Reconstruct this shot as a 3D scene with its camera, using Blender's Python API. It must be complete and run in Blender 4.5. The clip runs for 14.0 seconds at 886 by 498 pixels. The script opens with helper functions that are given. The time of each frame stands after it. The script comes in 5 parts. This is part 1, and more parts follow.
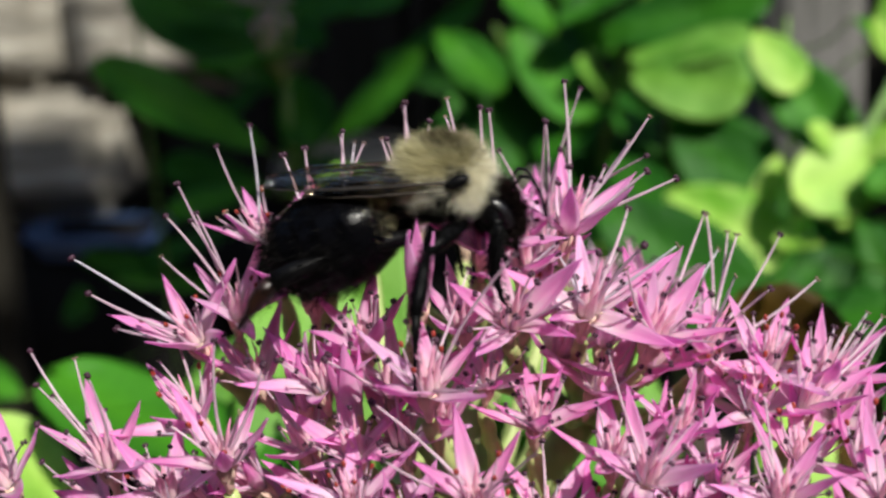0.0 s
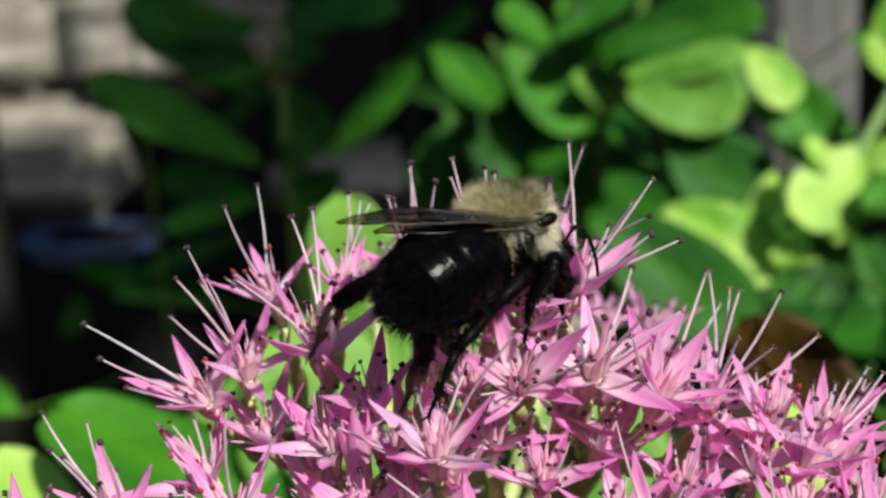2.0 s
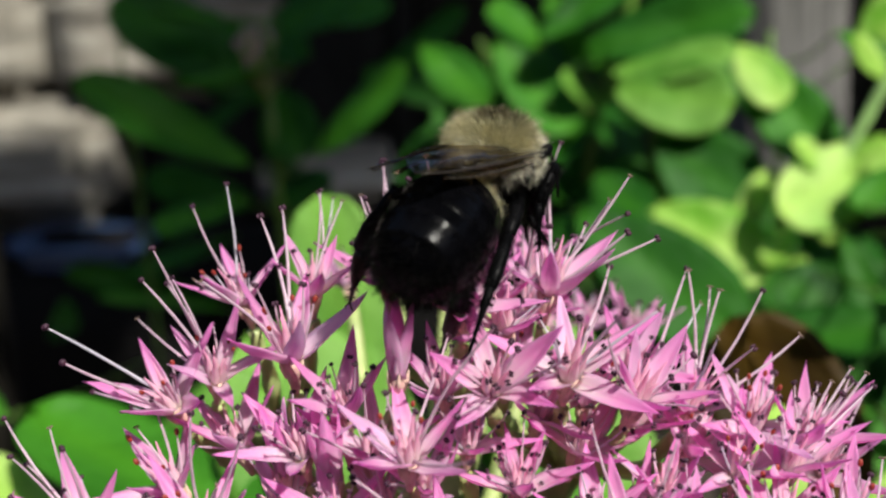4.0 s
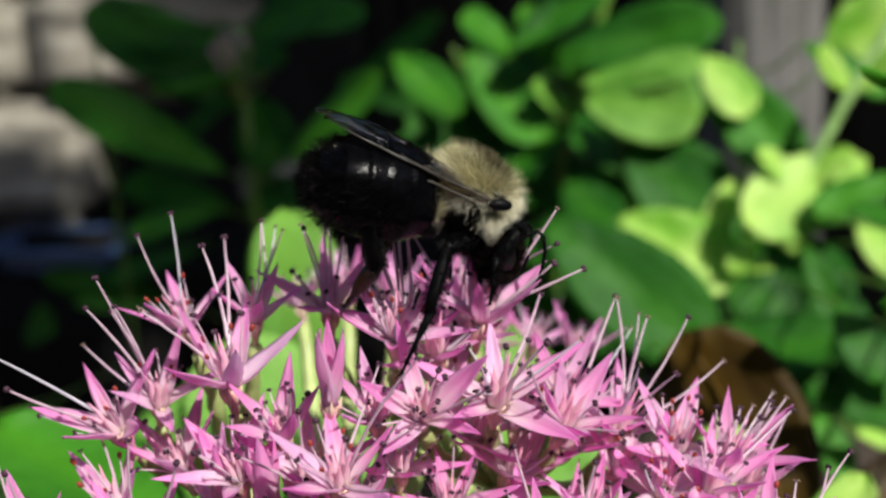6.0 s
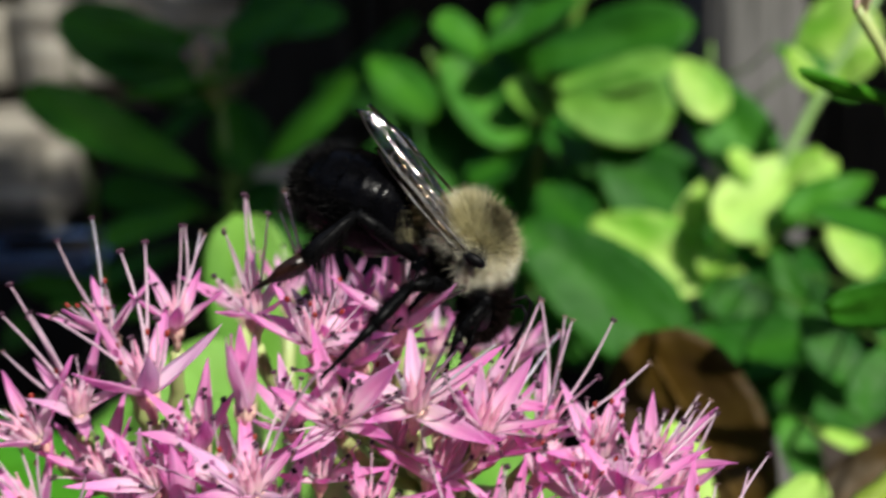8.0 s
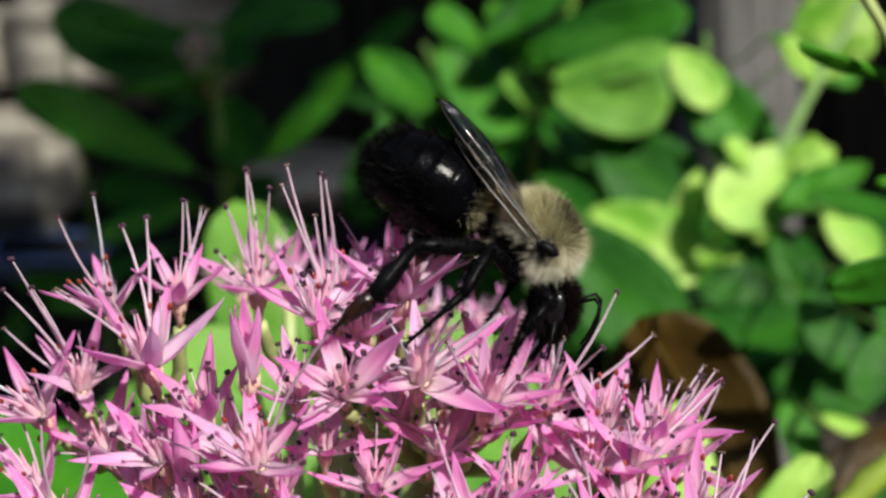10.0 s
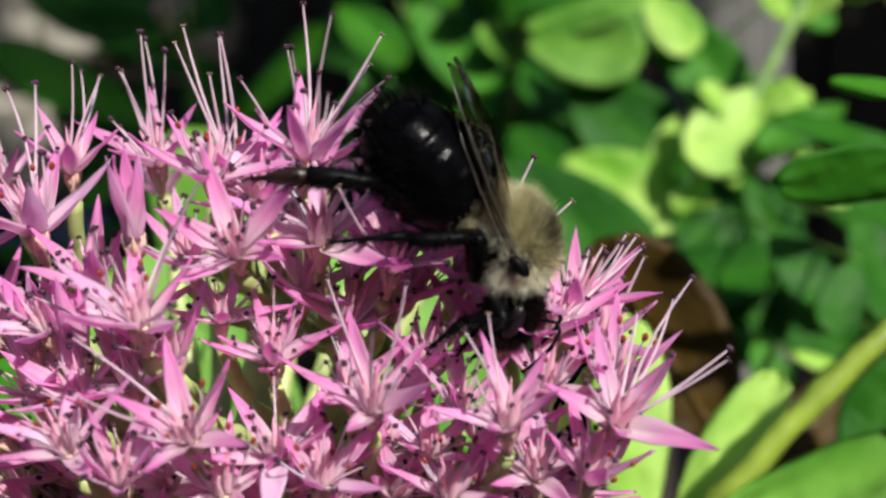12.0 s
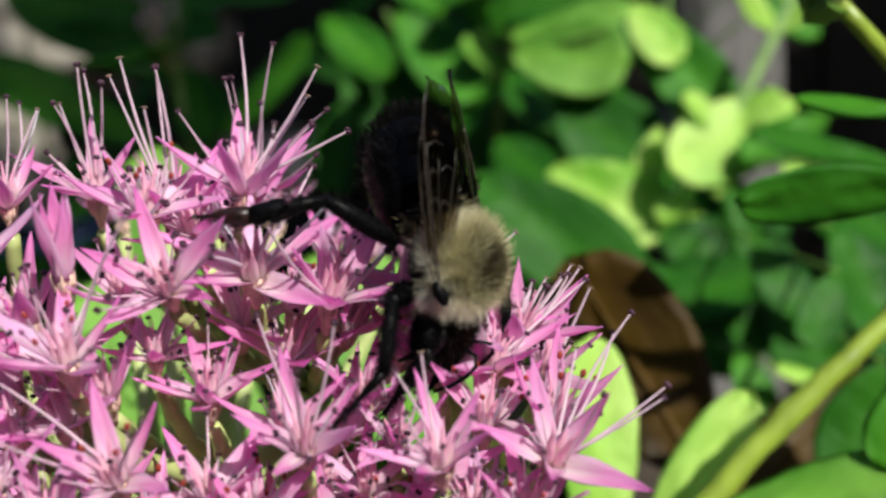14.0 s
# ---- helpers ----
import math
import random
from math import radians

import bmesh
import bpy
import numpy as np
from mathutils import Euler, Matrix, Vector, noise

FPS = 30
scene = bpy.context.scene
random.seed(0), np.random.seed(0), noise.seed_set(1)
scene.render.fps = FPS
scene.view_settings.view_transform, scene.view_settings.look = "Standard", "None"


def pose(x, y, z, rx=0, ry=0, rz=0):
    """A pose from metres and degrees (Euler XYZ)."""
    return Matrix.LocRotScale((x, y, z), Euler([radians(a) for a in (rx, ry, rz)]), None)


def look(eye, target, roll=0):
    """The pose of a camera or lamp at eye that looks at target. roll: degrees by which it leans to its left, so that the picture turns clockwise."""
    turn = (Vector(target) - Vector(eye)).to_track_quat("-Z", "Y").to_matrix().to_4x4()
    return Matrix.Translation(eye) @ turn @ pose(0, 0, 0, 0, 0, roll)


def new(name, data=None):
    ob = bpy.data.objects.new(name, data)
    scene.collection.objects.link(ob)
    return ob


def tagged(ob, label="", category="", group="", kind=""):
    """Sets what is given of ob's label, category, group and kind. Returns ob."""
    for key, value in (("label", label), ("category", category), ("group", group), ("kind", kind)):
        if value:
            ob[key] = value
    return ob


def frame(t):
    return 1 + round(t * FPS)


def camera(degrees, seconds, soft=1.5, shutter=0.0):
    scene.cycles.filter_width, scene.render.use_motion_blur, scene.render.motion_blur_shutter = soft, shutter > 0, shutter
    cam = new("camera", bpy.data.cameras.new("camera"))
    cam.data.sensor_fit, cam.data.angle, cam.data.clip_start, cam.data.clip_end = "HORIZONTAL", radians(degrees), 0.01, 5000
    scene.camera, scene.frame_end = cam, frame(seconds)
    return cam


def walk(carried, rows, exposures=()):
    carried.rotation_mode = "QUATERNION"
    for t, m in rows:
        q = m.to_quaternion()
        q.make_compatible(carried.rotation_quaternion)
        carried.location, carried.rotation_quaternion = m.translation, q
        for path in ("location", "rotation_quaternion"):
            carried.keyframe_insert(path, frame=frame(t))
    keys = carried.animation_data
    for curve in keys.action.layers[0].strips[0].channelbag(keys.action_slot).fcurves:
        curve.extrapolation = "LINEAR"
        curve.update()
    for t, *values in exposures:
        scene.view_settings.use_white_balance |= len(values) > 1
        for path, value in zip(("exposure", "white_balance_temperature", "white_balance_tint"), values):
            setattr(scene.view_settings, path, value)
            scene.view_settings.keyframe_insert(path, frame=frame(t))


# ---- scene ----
# A bumblebee on the flower head of a pink stonecrop, in a sunlit garden bed. Tables are in millimetres.
MM = 0.001
cam = camera(44.0, 14.0, soft=2.45, shutter=0.5)
cam.data.dof.use_dof = True
cam.data.dof.focus_distance = 0.069
cam.data.dof.aperture_fstop = 32.0
PATH = [
    (0, 0.10, 0.54, 449.75, -0.03, -11.88, 0.08),
    (0.5, 1.61, -0.71, 450.08, -0.04, -12.01, -0.04),
    (1, -0.48, -2.06, 451.93, -0.15, -11.95, 0.18),
    (1.5, -0.59, -0.35, 453.29, -0.24, -12.08, 0.20),
    (2, -0.74, 0.52, 453.97, -0.35, -11.92, -0.16),
    (2.5, -1.43, 0.93, 453.47, -0.38, -11.83, -0.21),
    (3, 0.65, 1.04, 453.09, -0.48, -11.86, -0.20),
    (3.2, 0.54, 1.26, 453.04, -0.47, -11.85, -0.21),
    (5.3, 2.89, 2.81, 454.42, -1.30, -11.87, -0.37),
    (5.5, 3.58, 2.25, 454.29, -1.29, -12.00, -0.20),
    (6, 4.05, 0.00, 455.96, -1.46, -11.87, -0.12),
    (6.5, 4.16, -0.64, 456.09, -1.51, -11.60, -0.32),
    (7, 3.17, -0.03, 455.78, -1.60, -11.59, 0.07),
    (7.5, 5.34, -0.49, 455.11, -1.69, -11.61, 0.02),
    (8, 8.94, 0.39, 455.85, -1.86, -11.70, -0.34),
    (8.2, 10.41, 0.73, 456.86, -1.88, -11.71, -0.25),
    (10.3, 8.29, 0.18, 453.82, -2.11, -11.72, -0.83),
    (10.5, 8.99, 1.00, 454.53, -1.99, -11.70, -0.70),
    (11, 12.12, 1.82, 452.90, -2.16, -11.98, -0.57),
    (11.5, 12.85, 2.44, 449.17, -2.01, -12.17, -1.21),
    (12, 14.38, 2.13, 445.11, -2.14, -12.44, -1.52),
    (12.5, 16.05, 1.38, 445.51, -2.05, -12.92, -1.28),
    (13, 16.86, 0.89, 447.19, -2.22, -12.44, -1.46),
    (13.5, 15.85, 2.55, 447.46, -2.55, -12.81, -1.39),
    (14, 18.42, 3.29, 446.60, -2.05, -12.21, -1.97),
]


def camera_pose(x, y, z, yaw, pitch, roll):
    eye = Vector((x, y, z)) * MM
    a, b = radians(yaw), radians(pitch)
    ahead = Vector((-math.sin(a) * math.cos(b), math.cos(a) * math.cos(b), math.sin(b)))
    return look(eye, eye + ahead, roll)


walk(cam, [(t, camera_pose(*row)) for t, *row in PATH])

# ---- light ----
SUN_ELEVATION, SUN_AZIMUTH = 44.0, 150.0  # azimuth in degrees from +y towards +x
world = bpy.data.worlds.new("sky")
scene.world = world
world.use_nodes = True
sky = world.node_tree.nodes.new("ShaderNodeTexSky")
sky.sky_type = "NISHITA"
sky.sun_disc = False
sky.sun_elevation, sky.sun_rotation = radians(SUN_ELEVATION), radians(SUN_AZIMUTH)
back = world.node_tree.nodes["Background"]
back.inputs["Strength"].default_value = 0.13
world.node_tree.links.new(sky.outputs["Color"], back.inputs["Color"])
towards_sun = Vector((math.sin(radians(SUN_AZIMUTH)) * math.cos(radians(SUN_ELEVATION)),
                      math.cos(radians(SUN_AZIMUTH)) * math.cos(radians(SUN_ELEVATION)),
                      math.sin(radians(SUN_ELEVATION))))
sun = new("sun", bpy.data.lights.new("sun", "SUN"))
sun.data.energy, sun.data.angle, sun.data.color = 4.5, radians(0.53), (1.0, 0.97, 0.88)
sun.matrix_world = look(towards_sun * 5, (0, 0, 0))
scene.view_settings.exposure = 0.39

# ---- materials ----


def nodes_of(name):
    m = bpy.data.materials.new(name)
    m.use_nodes = True
    t = m.node_tree
    return m, t, t.nodes["Principled BSDF"], t.nodes["Material Output"]


def ramp(t, source, stops):
    r = t.nodes.new("ShaderNodeValToRGB")
    e = r.color_ramp.elements
    while len(e) < len(stops):
        e.new(0.5)
    for k, (at, c) in zip(e, stops):
        k.position, k.color = at, (*c, 1)
    t.links.new(source, r.inputs["Fac"])
    return r.outputs["Color"]


def noise_of(t, scale, detail=3.0, vector=None, distortion=0.0):
    n = t.nodes.new("ShaderNodeTexNoise")
    n.inputs["Scale"].default_value, n.inputs["Detail"].default_value = scale, detail
    n.inputs["Distortion"].default_value = distortion
    if vector:
        t.links.new(vector, n.inputs["Vector"])
    return n.outputs["Fac"]


def mixed(t, kind, fac, a, b):
    m = t.nodes.new("ShaderNodeMix")
    m.data_type, m.blend_type = "RGBA", kind
    for socket, v in ((m.inputs[0], fac), (m.inputs[6], a), (m.inputs[7], b)):
        if isinstance(v, bpy.types.NodeSocket):
            t.links.new(v, socket)
        elif isinstance(v, (int, float)):
            socket.default_value = v
        else:
            socket.default_value = (*v, 1)
    return m.outputs[2]


def local(t):
    return t.nodes.new("ShaderNodeTexCoord").outputs["Object"]


def axis_of(t, vector, n):
    s = t.nodes.new("ShaderNodeSeparateXYZ")
    t.links.new(vector, s.inputs[0])
    return s.outputs[n]


def maths(t, op, a, b=0.0):
    m = t.nodes.new("ShaderNodeMath")
    m.operation = op
    for socket, v in zip(m.inputs, (a, b)):
        if isinstance(v, bpy.types.NodeSocket):
            t.links.new(v, socket)
        else:
            socket.default_value = v
    return m.outputs[0]


def bumped(t, bsdf, height, distance, strength=0.6):
    b = t.nodes.new("ShaderNodeBump")
    b.inputs["Distance"].default_value, b.inputs["Strength"].default_value = distance, strength
    t.links.new(height, b.inputs["Height"])
    t.links.new(b.outputs["Normal"], bsdf.inputs["Normal"])


def let_through(t, bsdf, out, colour, share):
    """Light that passes through a thin leaf or petal."""
    thin = t.nodes.new("ShaderNodeBsdfTranslucent")
    mix = t.nodes.new("ShaderNodeMixShader")
    mix.inputs[0].default_value = share
    if isinstance(colour, bpy.types.NodeSocket):
        t.links.new(colour, thin.inputs["Color"])
    else:
        thin.inputs["Color"].default_value = (*colour, 1)
    t.links.new(bsdf.outputs[0], mix.inputs[1])
    t.links.new(thin.outputs[0], mix.inputs[2])
    t.links.new(mix.outputs[0], out.inputs["Surface"])


def random_of(t):
    return t.nodes.new("ShaderNodeObjectInfo").outputs["Random"]


def plain(name, colour, rough=0.5, vary=0.25, scale=400.0, bump=0.0, specular=0.5):
    m, t, bsdf, out = nodes_of(name)
    n = noise_of(t, scale, 4.0, local(t))
    dark = tuple(c * (1 - vary) for c in colour)
    light = tuple(min(1, c * (1 + vary)) for c in colour)
    t.links.new(ramp(t, n, [(0.3, dark), (0.7, light)]), bsdf.inputs["Base Color"])
    bsdf.inputs["Roughness"].default_value = rough
    bsdf.inputs["Specular IOR Level"].default_value = specular
    if bump:
        bumped(t, bsdf, noise_of(t, scale * 3, 4.0, local(t)), bump)
    return m


def petal_material():
    """Pink petals, pale at the foot, darker along the keel and at the tip, with fine streaks."""
    m, t, bsdf, out = nodes_of("petal")
    v = local(t)
    along = maths(t, "DIVIDE", axis_of(t, v, 0), 5.8 * MM)
    body = ramp(t, along, [(0.0, (0.97, 0.93, 0.86)), (0.26, (0.98, 0.81, 0.88)), (0.5, (0.98, 0.51, 0.80)), (0.8, (0.97, 0.41, 0.80)), (1.0, (0.92, 0.31, 0.76))])
    streak = t.nodes.new("ShaderNodeMapping")
    streak.inputs["Scale"].default_value = (110, 3200, 900)
    t.links.new(v, streak.inputs["Vector"])
    veins = noise_of(t, 1.0, 3.0, streak.outputs["Vector"])
    body = mixed(t, "MULTIPLY", 0.6, body, ramp(t, veins, [(0.34, (0.88, 0.48, 0.80)), (0.54, (1.0, 1.0, 1.0))]))
    across = maths(t, "DIVIDE", maths(t, "ABSOLUTE", axis_of(t, v, 1)), 0.75 * MM)
    rim = ramp(t, across, [(0.35, (0, 0, 0)), (0.95, (0.5, 0.5, 0.5))])
    body = mixed(t, "MIX", rim, body, (0.97, 0.70, 0.90))
    pale = ramp(t, random_of(t), [(0.0, (0, 0, 0)), (0.6, (0.12, 0.12, 0.12)), (0.85, (0.32, 0.32, 0.32)), (1.0, (0.85, 0.85, 0.85))])
    body = mixed(t, "MIX", pale, body, (0.96, 0.80, 0.97))
    t.links.new(body, bsdf.inputs["Base Color"])
    bsdf.inputs["Roughness"].default_value = 0.42
    bsdf.inputs["Specular IOR Level"].default_value = 0.4
    bumped(t, bsdf, veins, 0.00009, 0.7)
    let_through(t, bsdf, out, mixed(t, "MIX", 0.3, body, (1.0, 0.46, 0.86)), 0.6)
    return m


def filament_material():
    """Half-clear mauve threads, whiter here and there."""
    m, t, bsdf, out = nodes_of("filament")
    body = ramp(t, noise_of(t, 500.0, 3.0, local(t)), [(0.3, (0.72, 0.50, 0.64)), (0.7, (0.88, 0.72, 0.80))])
    # a few threads coloured bluish white for their sheen
    white = ramp(t, random_of(t), [(0.0, (0, 0, 0)), (0.86, (0.05, 0.05, 0.05)), (0.9, (0.75, 0.75, 0.75))])
    body = mixed(t, "MIX", white, body, (0.78, 0.80, 0.86))
    t.links.new(body, bsdf.inputs["Base Color"])
    bsdf.inputs["Roughness"].default_value = 0.28
    let_through(t, bsdf, out, body, 0.45)
    return m


def carpel_material():
    """Carpels run from cream at the foot to rose at the tip."""
    m, t, bsdf, out = nodes_of("carpel")
    v = local(t)
    up = maths(t, "DIVIDE", axis_of(t, v, 2), 3.8 * MM)
    body = ramp(t, up, [(0.05, (0.95, 0.90, 0.80)), (0.45, (0.95, 0.66, 0.76)), (1.0, (0.90, 0.38, 0.62))])
    body = mixed(t, "MULTIPLY", 0.3, body, ramp(t, noise_of(t, 900.0, 3.0, v), [(0.3, (0.85, 0.7, 0.75)), (0.7, (1, 1, 1))]))
    t.links.new(body, bsdf.inputs["Base Color"])
    bsdf.inputs["Roughness"].default_value = 0.4
    let_through(t, bsdf, out, body, 0.35)
    return m


def leaf_material(name, dark, light, through_colour, share=0.35, blotch=None):
    m, t, bsdf, out = nodes_of(name)
    v = local(t)
    big = noise_of(t, 42.0, 3.0, v)
    fine = noise_of(t, 700.0, 3.0, v)
    body = ramp(t, big, [(0.36, dark), (0.62, light)])
    body = mixed(t, "OVERLAY", 0.25, body, ramp(t, fine, [(0.35, (0.35, 0.35, 0.35)), (0.65, (0.65, 0.65, 0.65))]))
    body = mixed(t, "MIX", maths(t, "MULTIPLY", random_of(t), 0.35), body, light)
    if blotch:
        body = mixed(t, "MIX", ramp(t, noise_of(t, 130.0, 4.0, v), [(0.55, (0, 0, 0)), (0.72, (0.7, 0.7, 0.7))]), body, blotch)
    rib = t.nodes.new("ShaderNodeMath")
    rib.operation = "ABSOLUTE"
    t.links.new(axis_of(t, v, 1), rib.inputs[0])
    body = mixed(t, "MIX", ramp(t, rib.outputs[0], [(0.0003, (0.35, 0.35, 0.35)), (0.0009, (0, 0, 0))]), body, through_colour)
    t.links.new(body, bsdf.inputs["Base Color"])
    bsdf.inputs["Roughness"].default_value = 0.5
    bsdf.inputs["Specular IOR Level"].default_value = 0.16
    bumped(t, bsdf, maths(t, "ADD", noise_of(t, 170.0, 2.0, v), maths(t, "MULTIPLY", fine, 0.15)), 0.0022, 0.5)
    let_through(t, bsdf, out, mixed(t, "MIX", 0.5, body, through_colour), share)
    return m


def fur_material(name, root, tip, share):
    m, t, bsdf, out = nodes_of(name)
    n = t.nodes.new("ShaderNodeNewGeometry").outputs["Random Per Island"]
    c = ramp(t, n, [(0.0, root), (1.0, tip)])
    t.links.new(c, bsdf.inputs["Base Color"])
    bsdf.inputs["Roughness"].default_value = 0.5
    bsdf.inputs["Specular IOR Level"].default_value = 0.35 if share else 0.05
    if share:
        let_through(t, bsdf, out, c, share)
    return m


def wing_material():
    """Thin smoky membrane, creased along the wing, that glints."""
    m, t, bsdf, out = nodes_of("wing_membrane")
    v = local(t)
    n = noise_of(t, 500.0, 2.0, v)
    t.links.new(ramp(t, n, [(0.3, (0.40, 0.40, 0.42)), (0.7, (0.66, 0.65, 0.64))]), bsdf.inputs["Base Color"])
    bsdf.inputs["Roughness"].default_value = 0.10
    bsdf.inputs["Metallic"].default_value = 1.0
    run = t.nodes.new("ShaderNodeMapping")
    run.inputs["Scale"].default_value = (120, 900, 900)
    t.links.new(v, run.inputs["Vector"])
    bumped(t, bsdf, noise_of(t, 1.0, 3.0, run.outputs["Vector"]), 0.001, 1.0)
    clear = t.nodes.new("ShaderNodeBsdfTransparent")
    t.links.new(ramp(t, n, [(0.3, (0.64, 0.58, 0.50)), (0.7, (0.82, 0.77, 0.70))]), clear.inputs["Color"])
    mix = t.nodes.new("ShaderNodeMixShader")
    mix.inputs[0].default_value = 0.80
    t.links.new(bsdf.outputs[0], mix.inputs[1])
    t.links.new(clear.outputs[0], mix.inputs[2])
    t.links.new(mix.outputs[0], out.inputs["Surface"])
    return m


def wood_material(name, dark, light):
    m, t, bsdf, out = nodes_of(name)
    v = local(t)
    stretch = t.nodes.new("ShaderNodeMapping")
    stretch.inputs["Scale"].default_value = (260, 260, 9)
    t.links.new(v, stretch.inputs["Vector"])
    grain = noise_of(t, 1.0, 5.0, stretch.outputs["Vector"], 0.6)
    c = ramp(t, grain, [(0.3, dark), (0.7, light)])
    c = mixed(t, "MULTIPLY", 0.6, c, ramp(t, noise_of(t, 14.0, 3.0, v), [(0.3, (0.55, 0.52, 0.48)), (0.7, (1, 1, 1))]))
    t.links.new(c, bsdf.inputs["Base Color"])
    bsdf.inputs["Roughness"].default_value = 0.85
    bsdf.inputs["Specular IOR Level"].default_value = 0.15
    bumped(t, bsdf, grain, 0.001)
    return m


def stone_material():
    """Warm grey stone in thin beds, stained in streaks."""
    m, t, bsdf, out = nodes_of("pale_stone")
    v = local(t)
    beds = t.nodes.new("ShaderNodeMapping")
    beds.inputs["Scale"].default_value = (14, 14, 90)
    t.links.new(v, beds.inputs["Vector"])
    n = noise_of(t, 1.0, 5.0, beds.outputs["Vector"], 0.8)
    c = ramp(t, n, [(0.32, (0.13, 0.118, 0.098)), (0.5, (0.30, 0.28, 0.235)), (0.68, (0.50, 0.47, 0.40))])
    c = mixed(t, "MULTIPLY", 0.7, c, ramp(t, noise_of(t, 16.0, 4.0, v), [(0.35, (0.45, 0.42, 0.38)), (0.62, (1, 1, 1))]))
    t.links.new(c, bsdf.inputs["Base Color"])
    bsdf.inputs["Roughness"].default_value = 0.9
    bumped(t, bsdf, n, 0.004)
    return m


PETAL = petal_material()
FILAMENT = filament_material()
ANTHER = plain("anther", (0.045, 0.012, 0.03), 0.6, 0.4, 3000.0)
RED_ANTHER = plain("unopened_anther", (0.26, 0.030, 0.020), 0.4, 0.3, 2000.0)
OLD_ANTHER = plain("withered_anther", (0.20, 0.13, 0.10), 0.7, 0.4, 3000.0)
CARPEL = carpel_material()
CALYX = plain("calyx", (0.66, 0.47, 0.38), 0.45, 0.22, 700.0)
PEDICEL = plain("pedicel", (0.40, 0.48, 0.18), 0.4, 0.3, 300.0)
PALE_STEM = plain("pale_stem", (0.24, 0.40, 0.13), 0.45, 0.25, 220.0, bump=0.0002)
YELLOW_STEM = plain("yellow_green_stem", (0.23, 0.32, 0.035), 0.4, 0.25, 220.0, bump=0.0002)
STEM = plain("stem", (0.12, 0.25, 0.035), 0.4, 0.25, 220.0, bump=0.0002)
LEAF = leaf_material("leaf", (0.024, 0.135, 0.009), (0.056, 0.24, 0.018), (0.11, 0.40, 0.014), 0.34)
# pale green with full sun already put into the colour
PALE_SUNLIT_LEAF = leaf_material("pale_sunlit_leaf", (0.16, 0.44, 0.03), (0.64, 0.86, 0.26), (0.52, 0.82, 0.10), 0.40)
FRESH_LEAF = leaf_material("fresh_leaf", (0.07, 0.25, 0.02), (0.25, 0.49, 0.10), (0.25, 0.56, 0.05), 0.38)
# the leaf green darkened in its colour for leaves standing in shade
SHADED_LEAF = leaf_material("shaded_leaf", (0.010, 0.074, 0.006), (0.026, 0.140, 0.010), (0.06, 0.26, 0.010), 0.32)
DRY_LEAF = leaf_material("dry_leaf", (0.018, 0.011, 0.003), (0.055, 0.033, 0.006), (0.16, 0.085, 0.009), 0.22, (0.03, 0.014, 0.005))
CHITIN = plain("black_chitin", (0.0015, 0.0015, 0.002), 0.19, 0.4, 900.0, bump=0.00006, specular=0.055)
LEG_CHITIN = plain("leg_chitin", (0.003, 0.003, 0.0035), 0.45, 0.4, 900.0, specular=0.08)
BROWN_CHITIN = plain("brown_chitin", (0.020, 0.007, 0.004), 0.38, 0.4, 900.0)
EYE_SHELL = plain("eye_shell", (0.006, 0.005, 0.006), 0.3, 0.3, 4000.0)
THORAX_SKIN = plain("thorax_skin", (0.16, 0.14, 0.08), 0.8, 0.3, 900.0)
CREAM_FUR = fur_material("cream_fur", (0.30, 0.27, 0.12), (0.90, 0.84, 0.54), 0.42)
PALE_FUR = fur_material("pale_fur", (0.66, 0.62, 0.44), (1.0, 0.98, 0.84), 0.40)
OLIVE_FUR = fur_material("olive_fur", (0.016, 0.013, 0.006), (0.24, 0.21, 0.11), 0.15)
DARK_FUR = fur_material("dark_fur", (0.001, 0.001, 0.001), (0.004, 0.0035, 0.0035), 0.0)
FACE_FUR = fur_material("face_fur", (0.002, 0.0012, 0.0012), (0.012, 0.007, 0.006), 0.0)
WING = wing_material()
VEIN = plain("wing_vein", (0.03, 0.024, 0.018), 0.3, 0.3, 900.0, specular=0.6)
GREY_WOOD = wood_material("weathered_wood", (0.06, 0.06, 0.057), (0.25, 0.245, 0.235))
# nearly black, so part of the shade behind the bed is in the colour
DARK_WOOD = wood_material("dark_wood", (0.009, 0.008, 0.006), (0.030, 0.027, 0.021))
SOIL = plain("soil", (0.045, 0.032, 0.022), 0.95, 0.5, 30.0, bump=0.01)
STONE = stone_material()
# near-black colour in place of the shade below stones and tray
SHADE_BLACK_WOOD = wood_material("shade_black_wood", (0.003, 0.003, 0.003), (0.007, 0.006, 0.006))
BLUE = plain("blue_plastic", (0.06, 0.11, 0.24), 0.3, 0.2, 40.0)

# ---- mesh helpers ----


def mesh_of(name, bm, material, smooth=True):
    me = bpy.data.meshes.new(name)
    bmesh.ops.recalc_face_normals(bm, faces=bm.faces)
    for f in bm.faces:
        f.smooth = smooth
    bm.to_mesh(me)
    bm.free()
    for m in material if isinstance(material, (list, tuple)) else [material]:
        me.materials.append(m)
    return me


def part(name, bm, material, parent, label="", m=None, smooth=True):
    ob = new(name, mesh_of(name, bm, material, smooth) if isinstance(bm, bmesh.types.BMesh) else bm)
    ob.parent = parent
    if m is not None:
        ob.matrix_basis = m
    return tagged(ob, label)


